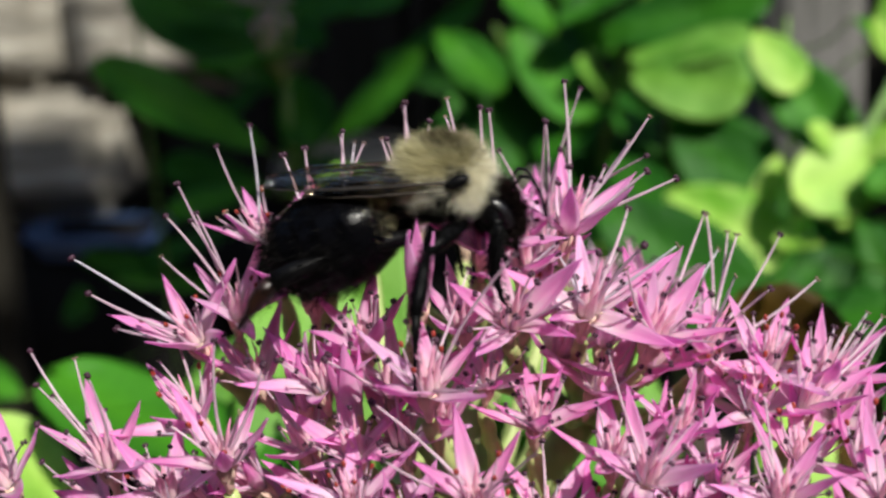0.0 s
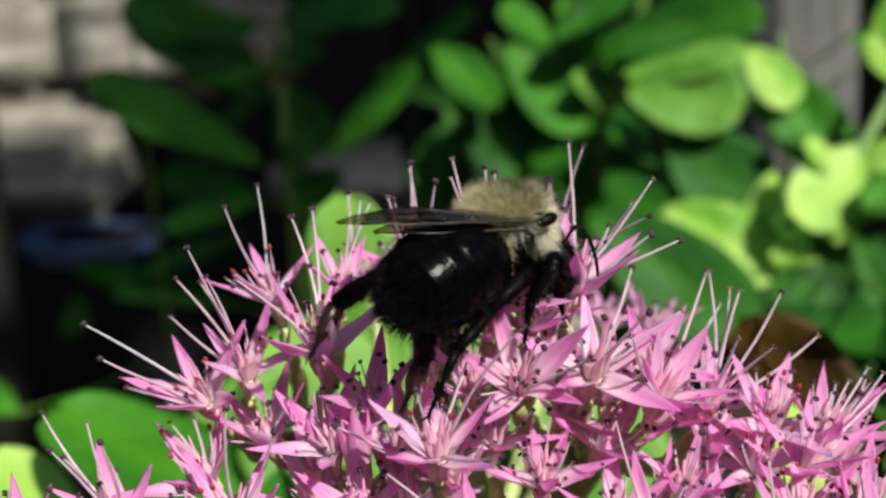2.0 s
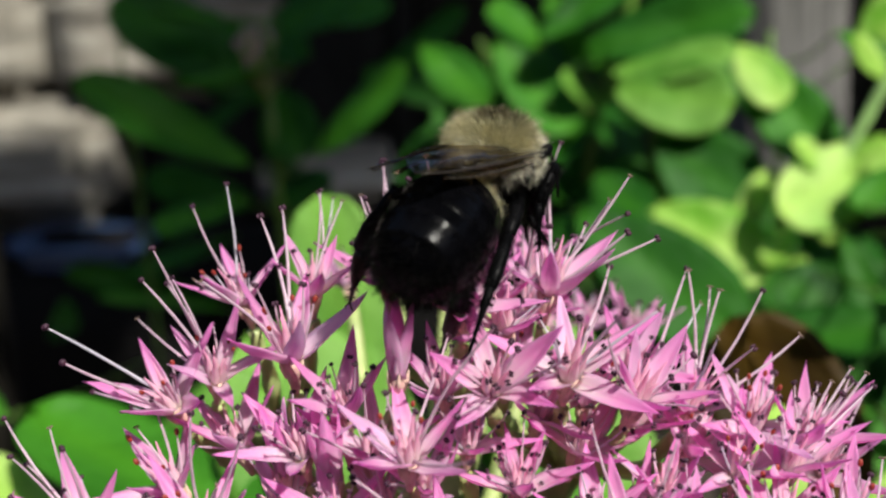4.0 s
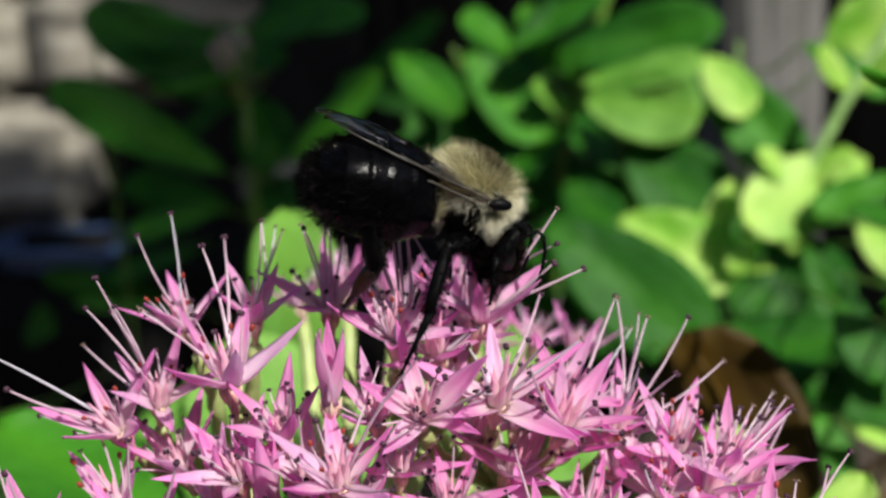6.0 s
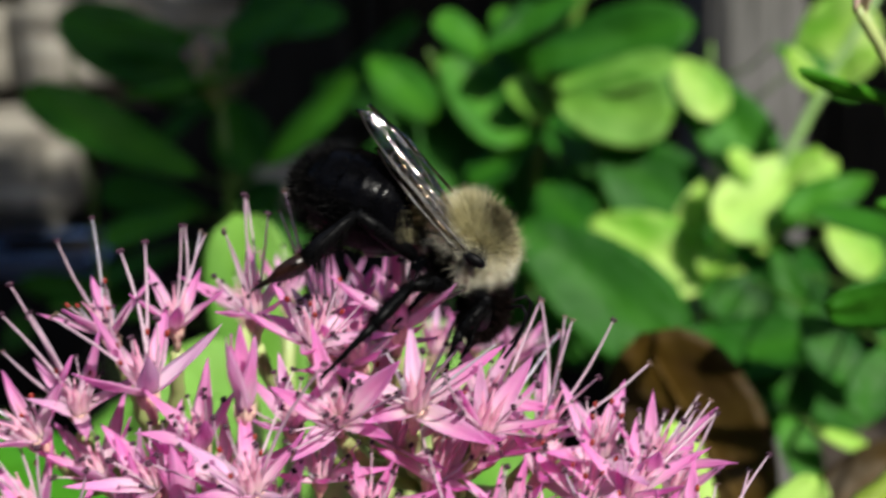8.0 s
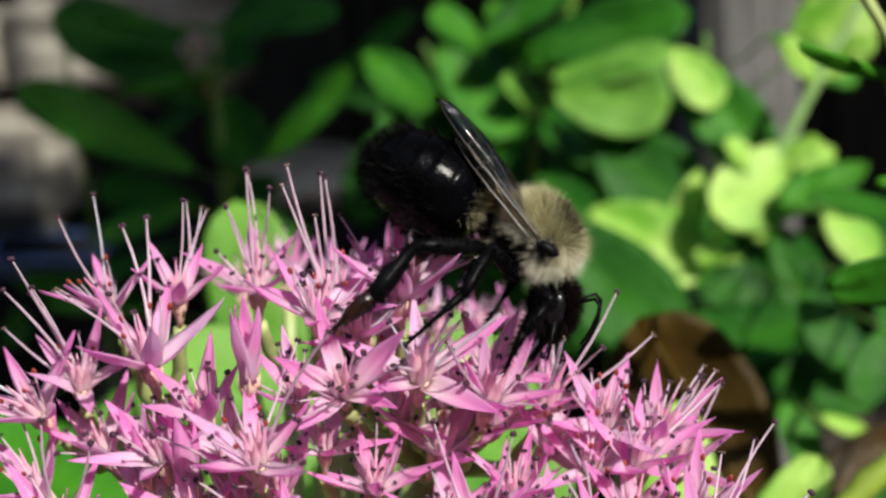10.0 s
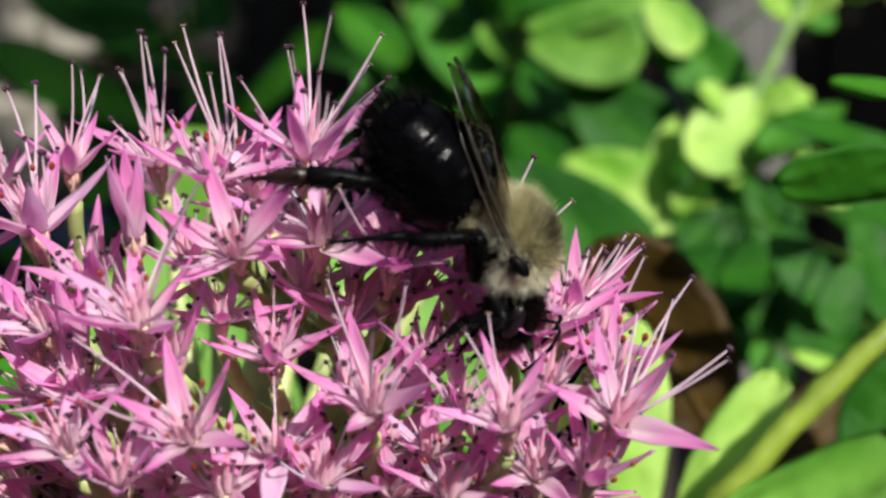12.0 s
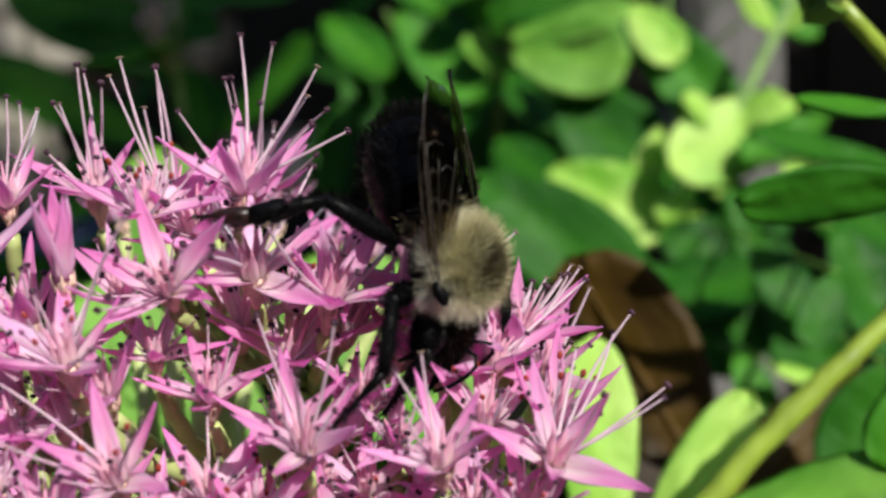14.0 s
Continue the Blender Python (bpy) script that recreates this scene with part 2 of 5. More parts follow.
def tube(bm, points, radii, sides=6, index=0, flat=1.0):
    """A closed tube through points."""
    points = [Vector(p) for p in points]
    rings, ref = [], None
    for i, p in enumerate(points):
        along = (points[min(i + 1, len(points) - 1)] - points[max(i - 1, 0)]).normalized()
        if ref is None:
            ref = along.orthogonal().normalized()
        ref = (ref - ref.dot(along) * along).normalized()
        other = along.cross(ref)
        r = radii[i] if isinstance(radii, (list, tuple)) else radii
        rings.append([bm.verts.new(p + r * (math.cos(a) * ref + flat * math.sin(a) * other))
                      for a in (math.tau * k / sides for k in range(sides))])
    for a, b in zip(rings, rings[1:]):
        for k in range(sides):
            bm.faces.new((a[k], a[(k + 1) % sides], b[(k + 1) % sides], b[k])).material_index = index
    for ring in (rings[0], rings[-1]):
        bm.faces.new(ring).material_index = index


def blob(bm, centre, semi, u=16, v=10, index=0, shape=None):
    """An ellipsoid, or with shape(direction) a body that departs from one."""
    centre = Vector(centre)
    rows = []
    for i in range(1, v):
        a = math.pi * i / v
        row = []
        for k in range(u):
            b = math.tau * k / u
            d = Vector((math.cos(a), math.sin(a) * math.cos(b), math.sin(a) * math.sin(b)))
            s = shape(d) if shape else 1.0
            row.append(bm.verts.new(centre + Vector((d.x * semi[0], d.y * semi[1], d.z * semi[2])) * s))
        rows.append(row)
    ends = [bm.verts.new(centre + Vector((e * semi[0] * (shape(Vector((e, 0, 0))) if shape else 1), 0, 0))) for e in (1, -1)]
    for a, b in zip(rows, rows[1:]):
        for k in range(u):
            bm.faces.new((a[k], a[(k + 1) % u], b[(k + 1) % u], b[k])).material_index = index
    for row, end in ((rows[0], ends[0]), (rows[-1], ends[1])):
        for k in range(u):
            bm.faces.new((row[k], row[(k + 1) % u], end)).material_index = index


def blade(bm, length, outline, thick, lift, fold, nu=10, nv=6, wave=0.0, seed=0.0):
    """A leaf or petal along +x with its face to +z: outline(u) is the half width, lift(u) the height of its middle."""
    sheets = []
    for side in (1, -1):
        sheet = []
        for i in range(nu + 1):
            u = i / nu
            h = max(outline(u), 1e-6)
            row = []
            for k in range(nv + 1):
                w = 2 * k / nv - 1
                t = thick * (1 - w * w) * math.sqrt(max(0.0, 1 - (2 * u - 1) ** 6)) * 0.5
                z = lift(u) + fold * abs(w) ** 1.5 * h + side * t
                z += wave * noise.noise((u * 2.5 + seed, w * 1.2, seed)) * length
                row.append(bm.verts.new((u * length, w * h, z)))
            sheet.append(row)
        sheets.append(sheet)
    for n, sheet in enumerate(sheets):
        for i in range(nu):
            for k in range(nv):
                q = (sheet[i][k], sheet[i + 1][k], sheet[i + 1][k + 1], sheet[i][k + 1])
                bm.faces.new(q if n == 0 else q[::-1])
    bmesh.ops.remove_doubles(bm, verts=bm.verts, dist=length * 1e-4)


def frame_of(at, along, up):
    """A pose at a place with x along a way and z as near up as can be."""
    x = Vector(along).normalized()
    y = Vector(up).cross(x)
    if y.length < 1e-6:
        y = Vector((0, 1, 0)).cross(x)
    y.normalize()
    z = x.cross(y)
    return Matrix.Translation(at) @ Matrix((x, y, z)).transposed().to_4x4()


def thing(name, label, category, group="", at=(0, 0, 0)):
    ob = new(name)
    ob.location = at
    ob.empty_display_size = 0.01
    return tagged(ob, label, category, group)

# ---- the setting ----


def box(bm, lo, hi):
    for v in bmesh.ops.create_cube(bm, size=1.0)["verts"]:
        v.co = Vector([lo[i] + (v.co[i] + 0.5) * (hi[i] - lo[i]) for i in range(3)])


def rough_block(bm, lo, hi, bevel, jitter, seed, cuts=4):
    """A block with worn edges and an uneven skin."""
    own = bmesh.new()
    box(own, lo, hi)
    bmesh.ops.bevel(own, geom=list(own.edges), offset=bevel, segments=2, affect="EDGES")
    bmesh.ops.subdivide_edges(own, edges=[e for e in own.edges if e.calc_length() > bevel * 3], cuts=cuts, use_grid_fill=True)
    for v in own.verts:
        v.co += noise.noise_vector(v.co * 9 + Vector((seed, seed * 2, 0))) * jitter
    me = bpy.data.meshes.new("block")
    own.to_mesh(me)
    own.free()
    bm.from_mesh(me)
    bpy.data.meshes.remove(me)


def ground():
    bm = bmesh.new()
    xs = [-400, -60, -12, -4] + [-2 + 0.1 * i for i in range(41)] + [4, 12, 60, 400]
    grid = [[bm.verts.new((x, y, 0 if max(abs(x), abs(y)) > 3 else 0.02 * noise.noise((x * 3, y * 3, 0)) + 0.008 * noise.noise((x * 14, y * 14, 2)))) for y in xs] for x in xs]
    for i in range(len(xs) - 1):
        for k in range(len(xs) - 1):
            bm.faces.new((grid[i][k], grid[i + 1][k], grid[i + 1][k + 1], grid[i][k + 1]))
    tagged(new("ground", mesh_of("ground", bm, SOIL)), "dark bare garden soil under the plants", "ground", kind="structure")


def fence():
    """A dark board fence that closes the bed behind."""
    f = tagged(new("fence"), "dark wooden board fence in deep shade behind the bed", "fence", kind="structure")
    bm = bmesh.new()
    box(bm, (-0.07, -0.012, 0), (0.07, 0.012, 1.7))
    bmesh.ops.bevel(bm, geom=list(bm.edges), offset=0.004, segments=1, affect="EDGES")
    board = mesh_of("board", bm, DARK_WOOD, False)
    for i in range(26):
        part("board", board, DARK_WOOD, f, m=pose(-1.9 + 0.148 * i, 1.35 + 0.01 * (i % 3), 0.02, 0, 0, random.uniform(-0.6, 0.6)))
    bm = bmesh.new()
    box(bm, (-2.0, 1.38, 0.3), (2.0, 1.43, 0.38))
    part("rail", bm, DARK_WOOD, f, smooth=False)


def post(name, x, y, width, lean, material, label):
    bm = bmesh.new()
    rough_block(bm, (-width / 2, -width / 2, -0.05), (width / 2, width / 2, 1.25), width * 0.12, 0.0015, x * 7, 8)
    ob = new(name, mesh_of(name, bm, material))
    ob.matrix_basis = pose(x, y, 0, 0, lean, 8)
    return tagged(ob, label, "post")


def stone_wall():
    """Pale stones on an added sleeper, blackened for the dark gap under them."""
    w = tagged(new("garden_wall"), "low garden wall of pale stones on a dark timber sleeper", "wall", kind="structure")
    bm = bmesh.new()
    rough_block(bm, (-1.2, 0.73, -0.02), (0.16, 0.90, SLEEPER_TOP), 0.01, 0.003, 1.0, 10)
    part("sleeper", bm, SHADE_BLACK_WOOD, w)
    for row in range(3):
        x = -1.0 - 0.04 * (row % 2)
        while x < (-0.225, -0.25, -0.235)[row]:
            width = random.uniform(0.10, 0.19)
            bm = bmesh.new()
            rough_block(bm, (0, 0, 0), (width - 0.006, 0.13, 0.084), 0.014, 0.008, x * 5 + row, 5)
            part("stone_block", bm, STONE, w, m=pose(x, 0.745 + random.uniform(-0.01, 0.012), SLEEPER_TOP + 0.088 * row, 0, random.uniform(-1, 1), random.uniform(-3, 3)))
            x += width
    for x, width, high in ((-0.12, 0.11, 0.05), (0.03, 0.09, 0.045)):
        bm = bmesh.new()
        rough_block(bm, (0, 0, 0), (width, 0.1, high), 0.014, 0.006, x * 9, 5)
        part("stone_block", bm, STONE, w, m=pose(x, 0.76, SLEEPER_TOP, 0, 0, 4))


def tray(at):
    """A shallow moulded tray with a rolled rim, set on the timber."""
    ob = thing("plastic_tray", "small dark blue plastic tray on a timber block", "tray", "", at)
    for name, profile in (("basin", ((0.0, -0.014), (0.004, -0.001), (0.003, -0.004), (-0.001, -0.016))), ("rim", ((0.0042, 0.0), (0.009, 0.001), (0.0095, -0.004), (0.008, -0.0045), (0.0075, -0.001), (0.0042, -0.0012)))):
        bm = bmesh.new()
        rings = []
        for out, z in profile:
            ring = []
            for sx, sy in ((-1, -1), (1, -1), (1, 1), (-1, 1)):
                for k in range(5):
                    a = math.pi / 2 * (k / 4) + {(1, 1): 0, (-1, 1): math.pi / 2, (-1, -1): math.pi, (1, -1): 3 * math.pi / 2}[sx, sy]
                    ring.append(bm.verts.new((sx * 0.026 + (0.008 + out) * math.cos(a), 0.035 + sy * 0.022 + (0.008 + out) * math.sin(a), z)))
            rings.append(ring)
        for a, b in zip(rings, rings[1:] + (rings[:1] if name == "rim" else [])):
            for k in range(20):
                bm.faces.new((a[k], a[(k + 1) % 20], b[(k + 1) % 20], b[k]))
        if name == "basin":
            bm.faces.new(rings[0])
            bm.faces.new(rings[-1])
        part(name, bm, BLUE, ob, smooth=False)
    # block added to carry the tray, its shade put into the black colour
    bm = bmesh.new()
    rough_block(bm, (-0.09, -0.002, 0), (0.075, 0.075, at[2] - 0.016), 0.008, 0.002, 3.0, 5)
    ob = tagged(new("timber_block", mesh_of("timber_block", bm, SHADE_BLACK_WOOD)), "dark upright timber block carrying a blue tray", "block")
    ob.location = (at[0], at[1], 0)


def tree():
    """Unseen tree beside the camera, added to overhang the bed and shade its background."""
    ob = thing("tree", "broad-leaved tree overhanging the bed and shading the back of it", "tree")
    bm = bmesh.new()
    tube(bm, [(-0.7, -0.35, 0), (-0.65, -0.3, 0.8), (-0.5, -0.25, 1.5), (-0.2, -0.1, 2.2), (-0.1, 0.0, 3.0)], [0.13, 0.11, 0.1, 0.07, 0.03], 12)
    for end in ((0.3, -0.1, 1.9), (0.62, -0.75, 1.8), (0.55, -0.46, 1.8), (1.2, -0.15, 1.85), (0.9, 0.2, 1.95), (1.6, 0.1, 1.95)):
        a, b = Vector((-0.42, -0.18, 1.75)), Vector(end)
        tube(bm, [a, a.lerp(b, 0.4) + Vector((0, 0, 0.12)), a.lerp(b, 0.75) + Vector((0, 0, 0.1)), b], [0.06, 0.04, 0.025, 0.01], 8)
    part("trunk", bm, DARK_WOOD, ob)
    rnd = random.Random(8)
    bm = bmesh.new()
    for (cx, cy), cz, (sx, sy, sz), count in CROWN:
        rise = (cz - 0.43) / towards_sun.z
        cx, cy = cx + towards_sun.x * rise, cy + towards_sun.y * rise
        for _ in range(count):
            d = Vector((rnd.gauss(0, 0.5), rnd.gauss(0, 0.5), rnd.gauss(0, 0.5)))
            p = Vector((cx + max(-1, min(1, d.x)) * sx, cy + max(-1, min(1, d.y)) * sy, cz + d.z * sz))
            along = Vector((rnd.gauss(0, 1), rnd.gauss(0, 1), rnd.gauss(0, 0.4) - 0.3)).normalized()
            side = along.cross(Vector((rnd.gauss(0, 0.4), rnd.gauss(0, 0.4), 1))).normalized()
            n, w = rnd.uniform(0.07, 0.11), rnd.uniform(0.028, 0.04)
            drop = Vector((0, 0, -0.012))
            a, b, c, e, f = (bm.verts.new(q) for q in (p, p + along * n * 0.45 + side * w, p + along * n, p + along * n * 0.45 - side * w, p + along * n * 0.45 + drop))
            bm.faces.new((a, b, f))
            bm.faces.new((b, c, f))
            bm.faces.new((c, e, f))
            bm.faces.new((e, a, f))
    tagged(part("crown", bm, LEAF, ob, smooth=False), kind="stuff")


SLEEPER_TOP = 0.312


def sky_blocking_walls():
    """Unseen plain walls, added around the garden to hold back sky light."""
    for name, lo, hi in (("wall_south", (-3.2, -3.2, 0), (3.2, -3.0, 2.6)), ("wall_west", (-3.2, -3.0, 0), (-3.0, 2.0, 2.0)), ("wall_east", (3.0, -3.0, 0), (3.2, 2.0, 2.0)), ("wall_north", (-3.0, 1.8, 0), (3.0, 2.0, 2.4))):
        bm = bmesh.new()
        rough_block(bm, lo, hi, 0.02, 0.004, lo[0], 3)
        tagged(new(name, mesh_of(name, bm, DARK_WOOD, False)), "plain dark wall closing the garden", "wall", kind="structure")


ground()
sky_blocking_walls()
fence()
stone_wall()
post("wooden_post", 0.216, 0.622, 0.056, -2.5, GREY_WOOD, "weathered grey wooden post in the garden bed")
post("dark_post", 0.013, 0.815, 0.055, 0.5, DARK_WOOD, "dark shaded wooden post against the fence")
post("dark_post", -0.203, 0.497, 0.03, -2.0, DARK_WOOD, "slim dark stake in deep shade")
tray(Vector((-229.0, 688.3, 313.0)) * MM)
# added crown's clumps: where shade falls on the bed, height, half size, leaves
CROWN = [
    ((-0.08, 0.33), 1.75, (0.04, 0.05, 0.05), 17),
    ((0.02, 0.44), 1.75, (0.04, 0.05, 0.05), 17),
    ((-0.23, 0.58), 1.75, (0.08, 0.04, 0.05), 70),
    ((-0.05, 0.77), 1.75, (0.08, 0.15, 0.1), 327),
    ((0.52, 1.05), 1.80, (0.22, 0.2, 0.1), 507),
    ((0.15, 1.34), 1.85, (0.45, 0.3, 0.12), 780),
    ((-0.45, 1.42), 1.85, (0.3, 0.3, 0.12), 468),
    ((0.92, 1.27), 1.90, (0.3, 0.4, 0.12), 700),
    ((-0.93, 1.46), 2.10, (0.4, 0.5, 0.2), 700),
    ((-1.02, 1.35), 2.50, (0.5, 0.5, 0.3), 700),
]
tree()

# ---- plants ----
# florets: kind, place, size, lean of the axis to the right and up, the angle of a petal
LEFT_FLORETS = [
    ("open", -16.3, 71.5, 428.2, 1.05, -0.40, 0.66, 184),
    ("open", -13.7, 72.5, 429.7, 0.95, 0.15, 0.75, 10),
    ("open", -8.3, 70.0, 431.9, 1.12, -0.05, 0.90, 40),
    ("open", -7.3, 75.0, 435.0, 0.85, 0.10, 0.92, 80),
    ("open", -12.5, 77.0, 433.9, 0.90, -0.35, 0.88, 165),
]
LOW_LEFT_FLORETS = [
    ("open", -13.6, 65.5, 422.0, 1.05, -0.05, 0.84, 118),
    ("open", -21.7, 68.0, 420.8, 1.00, -0.10, 0.88, 100),
    ("open", -28.5, 68.5, 419.2, 1.00, -0.30, 0.85, 60),
    ("open", -17.4, 66.0, 419.6, 0.95, 0.05, 0.80, 20),
    ("bud", -5.7, 67.7, 424.4, 1.05, -0.12, 0.97, 90),
    ("bud", -8.9, 68.8, 424.7, 0.85, -0.10, 0.97, 90),
    ("bud", -1.4, 66.0, 432.2, 0.95, 0.05, 0.95, 90),
]
TOP_FLORETS = [
    ("open", -2.2, 77.5, 434.9, 1.00, 0.00, 0.93, 150),
    ("open", 3.6, 73.9, 433.8, 1.10, 0.00, 0.93, 100),
    ("open", 7.8, 82.0, 433.8, 1.00, 0.15, 0.93, 62),
    ("open", 7.3, 78.0, 432.5, 0.95, 0.00, 0.85, 200),
    ("open", 2.7, 70.5, 434.8, 1.00, 0.05, 0.90, 75),
    ("open", 5.5, 72.0, 433.1, 1.00, -0.15, 0.85, 135),
]
RIDGE_FLORETS = [
    ("open", 8.4, 72.0, 435.7, 1.10, 0.15, 0.90, 60),
    ("open", 9.3, 68.0, 431.2, 1.15, 0.08, 0.68, 36),
    ("open", 13.7, 69.0, 429.1, 1.10, 0.28, 0.74, 205),
    ("open", 18.0, 72.5, 427.4, 1.05, 0.32, 0.80, 28),
    ("open", 4.4, 66.5, 431.0, 1.05, 0.00, 0.42, 170),
    ("open", 14.1, 73.0, 429.9, 0.95, 0.10, 0.55, -25),
]
FRONT_FLORETS = [
    ("open", -0.7, 63.0, 427.7, 0.99, 0.00, 0.84, 45),
    ("open", 2.1, 60.5, 421.7, 0.99, -0.05, 0.72, 190),
    ("open", 12.3, 62.0, 422.5, 0.99, 0.05, 0.72, 178),
    ("open", 20.0, 60.5, 421.7, 0.95, -0.05, 0.82, 100),
    ("open", 26.3, 61.2, 421.4, 0.99, 0.12, 0.58, 93),
    ("open", 15.6, 65.0, 418.3, 0.86, 0.05, 0.80, 150),
    ("open", 6.2, 67.0, 424.0, 0.86, 0.05, 0.88, 75),
    ("open", 3.0, 68.0, 426.4, 0.77, 0.10, 0.88, 110),
    ("open", 10.9, 66.0, 421.9, 0.90, -0.05, 0.86, 95),
    ("open", 6.1, 68.0, 423.4, 0.82, 0.00, 0.90, 70),
    ("open", 15.5, 68.0, 423.0, 0.86, 0.00, 0.84, 115),
    ("open", 17.5, 66.0, 420.7, 0.86, 0.00, 0.84, 150),
]
RIGHT_FLORETS = [
    ("open", 21.9, 71.0, 426.5, 1.05, 0.20, 0.85, 75),
    ("open", 25.4, 70.5, 425.7, 1.00, 0.30, 0.85, 55),
    ("open", 27.4, 72.5, 422.5, 1.00, 0.30, 0.80, 15),
    ("open", 20.6, 69.0, 424.1, 1.00, 0.10, 0.84, 130),
    ("open", 27.0, 66.0, 421.5, 1.10, 0.15, 0.90, 85),
    ("open", 23.0, 66.5, 421.7, 1.00, 0.10, 0.84, 165),
    ("open", 23.5, 68.0, 424.8, 1.00, 0.25, 0.86, 30),
]
LOW_FLORETS = [
    ("open", -5.2, 62.0, 420.6, 0.95, -0.15, 0.82, 40),
    ("open", -2.1, 61.0, 419.0, 0.95, 0.10, 0.82, 110),
    ("open", 6.5, 63.0, 419.3, 0.95, 0.00, 0.82, 75),
    ("open", 9.2, 62.0, 418.0, 0.95, 0.15, 0.82, 160),
    ("open", 3.5, 62.0, 417.7, 0.95, -0.05, 0.82, 20),
    ("open", 16.6, 63.0, 416.4, 0.95, 0.10, 0.82, 95),
    ("open", 21.8, 62.0, 417.9, 0.95, -0.10, 0.82, 130),
    ("open", 24.7, 61.0, 417.9, 0.95, 0.20, 0.82, 60),
    ("open", -5.3, 66.0, 422.2, 0.95, -0.20, 0.82, 150),
    ("open", -7.6, 68.0, 426.1, 0.95, -0.20, 0.82, 120),
    ("open", -4.8, 69.0, 428.6, 0.95, -0.10, 0.82, 90),
]
# tips of the long stamens: number of the floret in its group, place
LEFT_STAMENS = [
    (0, -23.2, 68.0, 434.9),
    (0, -22.2, 67.7, 432.7),
    (0, -22.5, 74.0, 428.6),
    (1, -19.3, 74.5, 433.6),
    (1, -17.1, 71.0, 439.2),
    (1, -18.2, 72.0, 436.9),
    (1, -15.9, 70.8, 437.3),
    (1, -16.8, 73.0, 436.4),
    (2, -10.6, 74.0, 440.7),
    (2, -9.4, 76.0, 440.9),
    (2, -13.2, 67.0, 438.0),
    (3, -7.2, 79.0, 441.5),
    (3, -6.3, 80.0, 440.9),
    (3, -6.7, 75.3, 442.2),
    (3, -5.4, 77.0, 441.2),
    (4, -15.2, 74.0, 436.4),
    (4, -15.6, 76.5, 441.0),
    (4, -13.5, 78.0, 442.3),
]
LOW_LEFT_STAMENS = [
    (0, -18.6, 70.0, 427.5),
    (0, -13.4, 63.0, 431.0),
    (0, -11.9, 62.0, 426.9),
    (0, -10.6, 63.0, 429.5),
    (1, -27.1, 70.0, 428.2),
    (1, -23.5, 68.0, 428.3),
    (1, -21.4, 64.0, 428.5),
    (1, -25.3, 66.0, 427.2),
    (1, -25.9, 70.0, 425.0),
    (2, -29.3, 66.0, 426.7),
    (2, -27.5, 64.0, 425.2),
    (2, -25.6, 64.0, 424.2),
]
TOP_STAMENS = [
    (0, -2.7, 79.0, 443.5),
    (0, -3.7, 75.0, 441.7),
    (0, -0.8, 76.0, 442.8),
    (0, -4.2, 78.0, 441.4),
    (0, -2.5, 77.0, 444.0),
    (1, 2.7, 76.5, 443.7),
    (1, 0.4, 76.6, 444.3),
    (1, 2.5, 73.0, 441.3),
    (1, 3.2, 74.0, 443.7),
    (1, 0.3, 74.0, 443.3),
    (2, 10.0, 80.0, 444.8),
    (2, 13.8, 74.0, 440.7),
    (2, 9.0, 79.0, 440.9),
    (2, 7.3, 78.0, 442.7),
    (2, 12.8, 76.0, 437.6),
    (3, 7.2, 76.0, 442.8),
    (3, 8.0, 74.0, 441.1),
    (3, 4.0, 76.0, 440.8),
]
RIDGE_STAMENS = [
    (0, 13.1, 70.0, 440.2),
    (0, 15.2, 71.0, 439.6),
    (0, 11.2, 75.0, 439.8),
    (0, 12.6, 74.0, 441.6),
    (0, 13.5, 72.0, 443.5),
    (0, 8.4, 76.0, 445.5),
    (1, 7.7, 63.0, 433.8),
    (1, 12.0, 64.0, 436.6),
    (1, 14.4, 66.0, 436.2),
    (1, 12.7, 74.0, 437.1),
    (2, 18.3, 75.6, 436.5),
    (2, 20.0, 78.0, 433.4),
    (2, 10.9, 63.0, 435.4),
    (3, 18.3, 75.0, 436.5),
    (3, 20.1, 76.0, 435.1),
    (3, 20.5, 75.0, 435.1),
    (3, 23.3, 74.5, 435.2),
    (3, 25.7, 73.5, 432.3),
    (3, 21.5, 70.0, 432.5),
    (3, 18.6, 68.0, 433.8),
    (4, 8.2, 61.0, 434.7),
    (4, 2.1, 60.0, 431.8),
]
FRONT_STAMENS = [
    (0, 4.1, 60.0, 436.9),
    (0, 1.7, 66.0, 434.7),
    (0, 2.7, 56.0, 430.8),
    (1, -3.8, 60.0, 428.2),
    (1, -3.1, 57.0, 426.0),
    (1, 5.2, 55.0, 427.4),
    (2, 10.0, 63.0, 430.3),
    (2, 14.5, 60.0, 430.5),
    (2, 12.7, 56.0, 429.2),
    (3, 19.1, 62.0, 428.0),
    (3, 17.6, 60.0, 427.7),
    (4, 31.5, 64.7, 429.0),
    (4, 30.7, 66.0, 427.4),
    (4, 28.3, 65.0, 426.9),
    (4, 33.0, 62.0, 425.4),
    (4, 32.3, 60.0, 425.4),
    (4, 28.6, 58.0, 426.5),
]
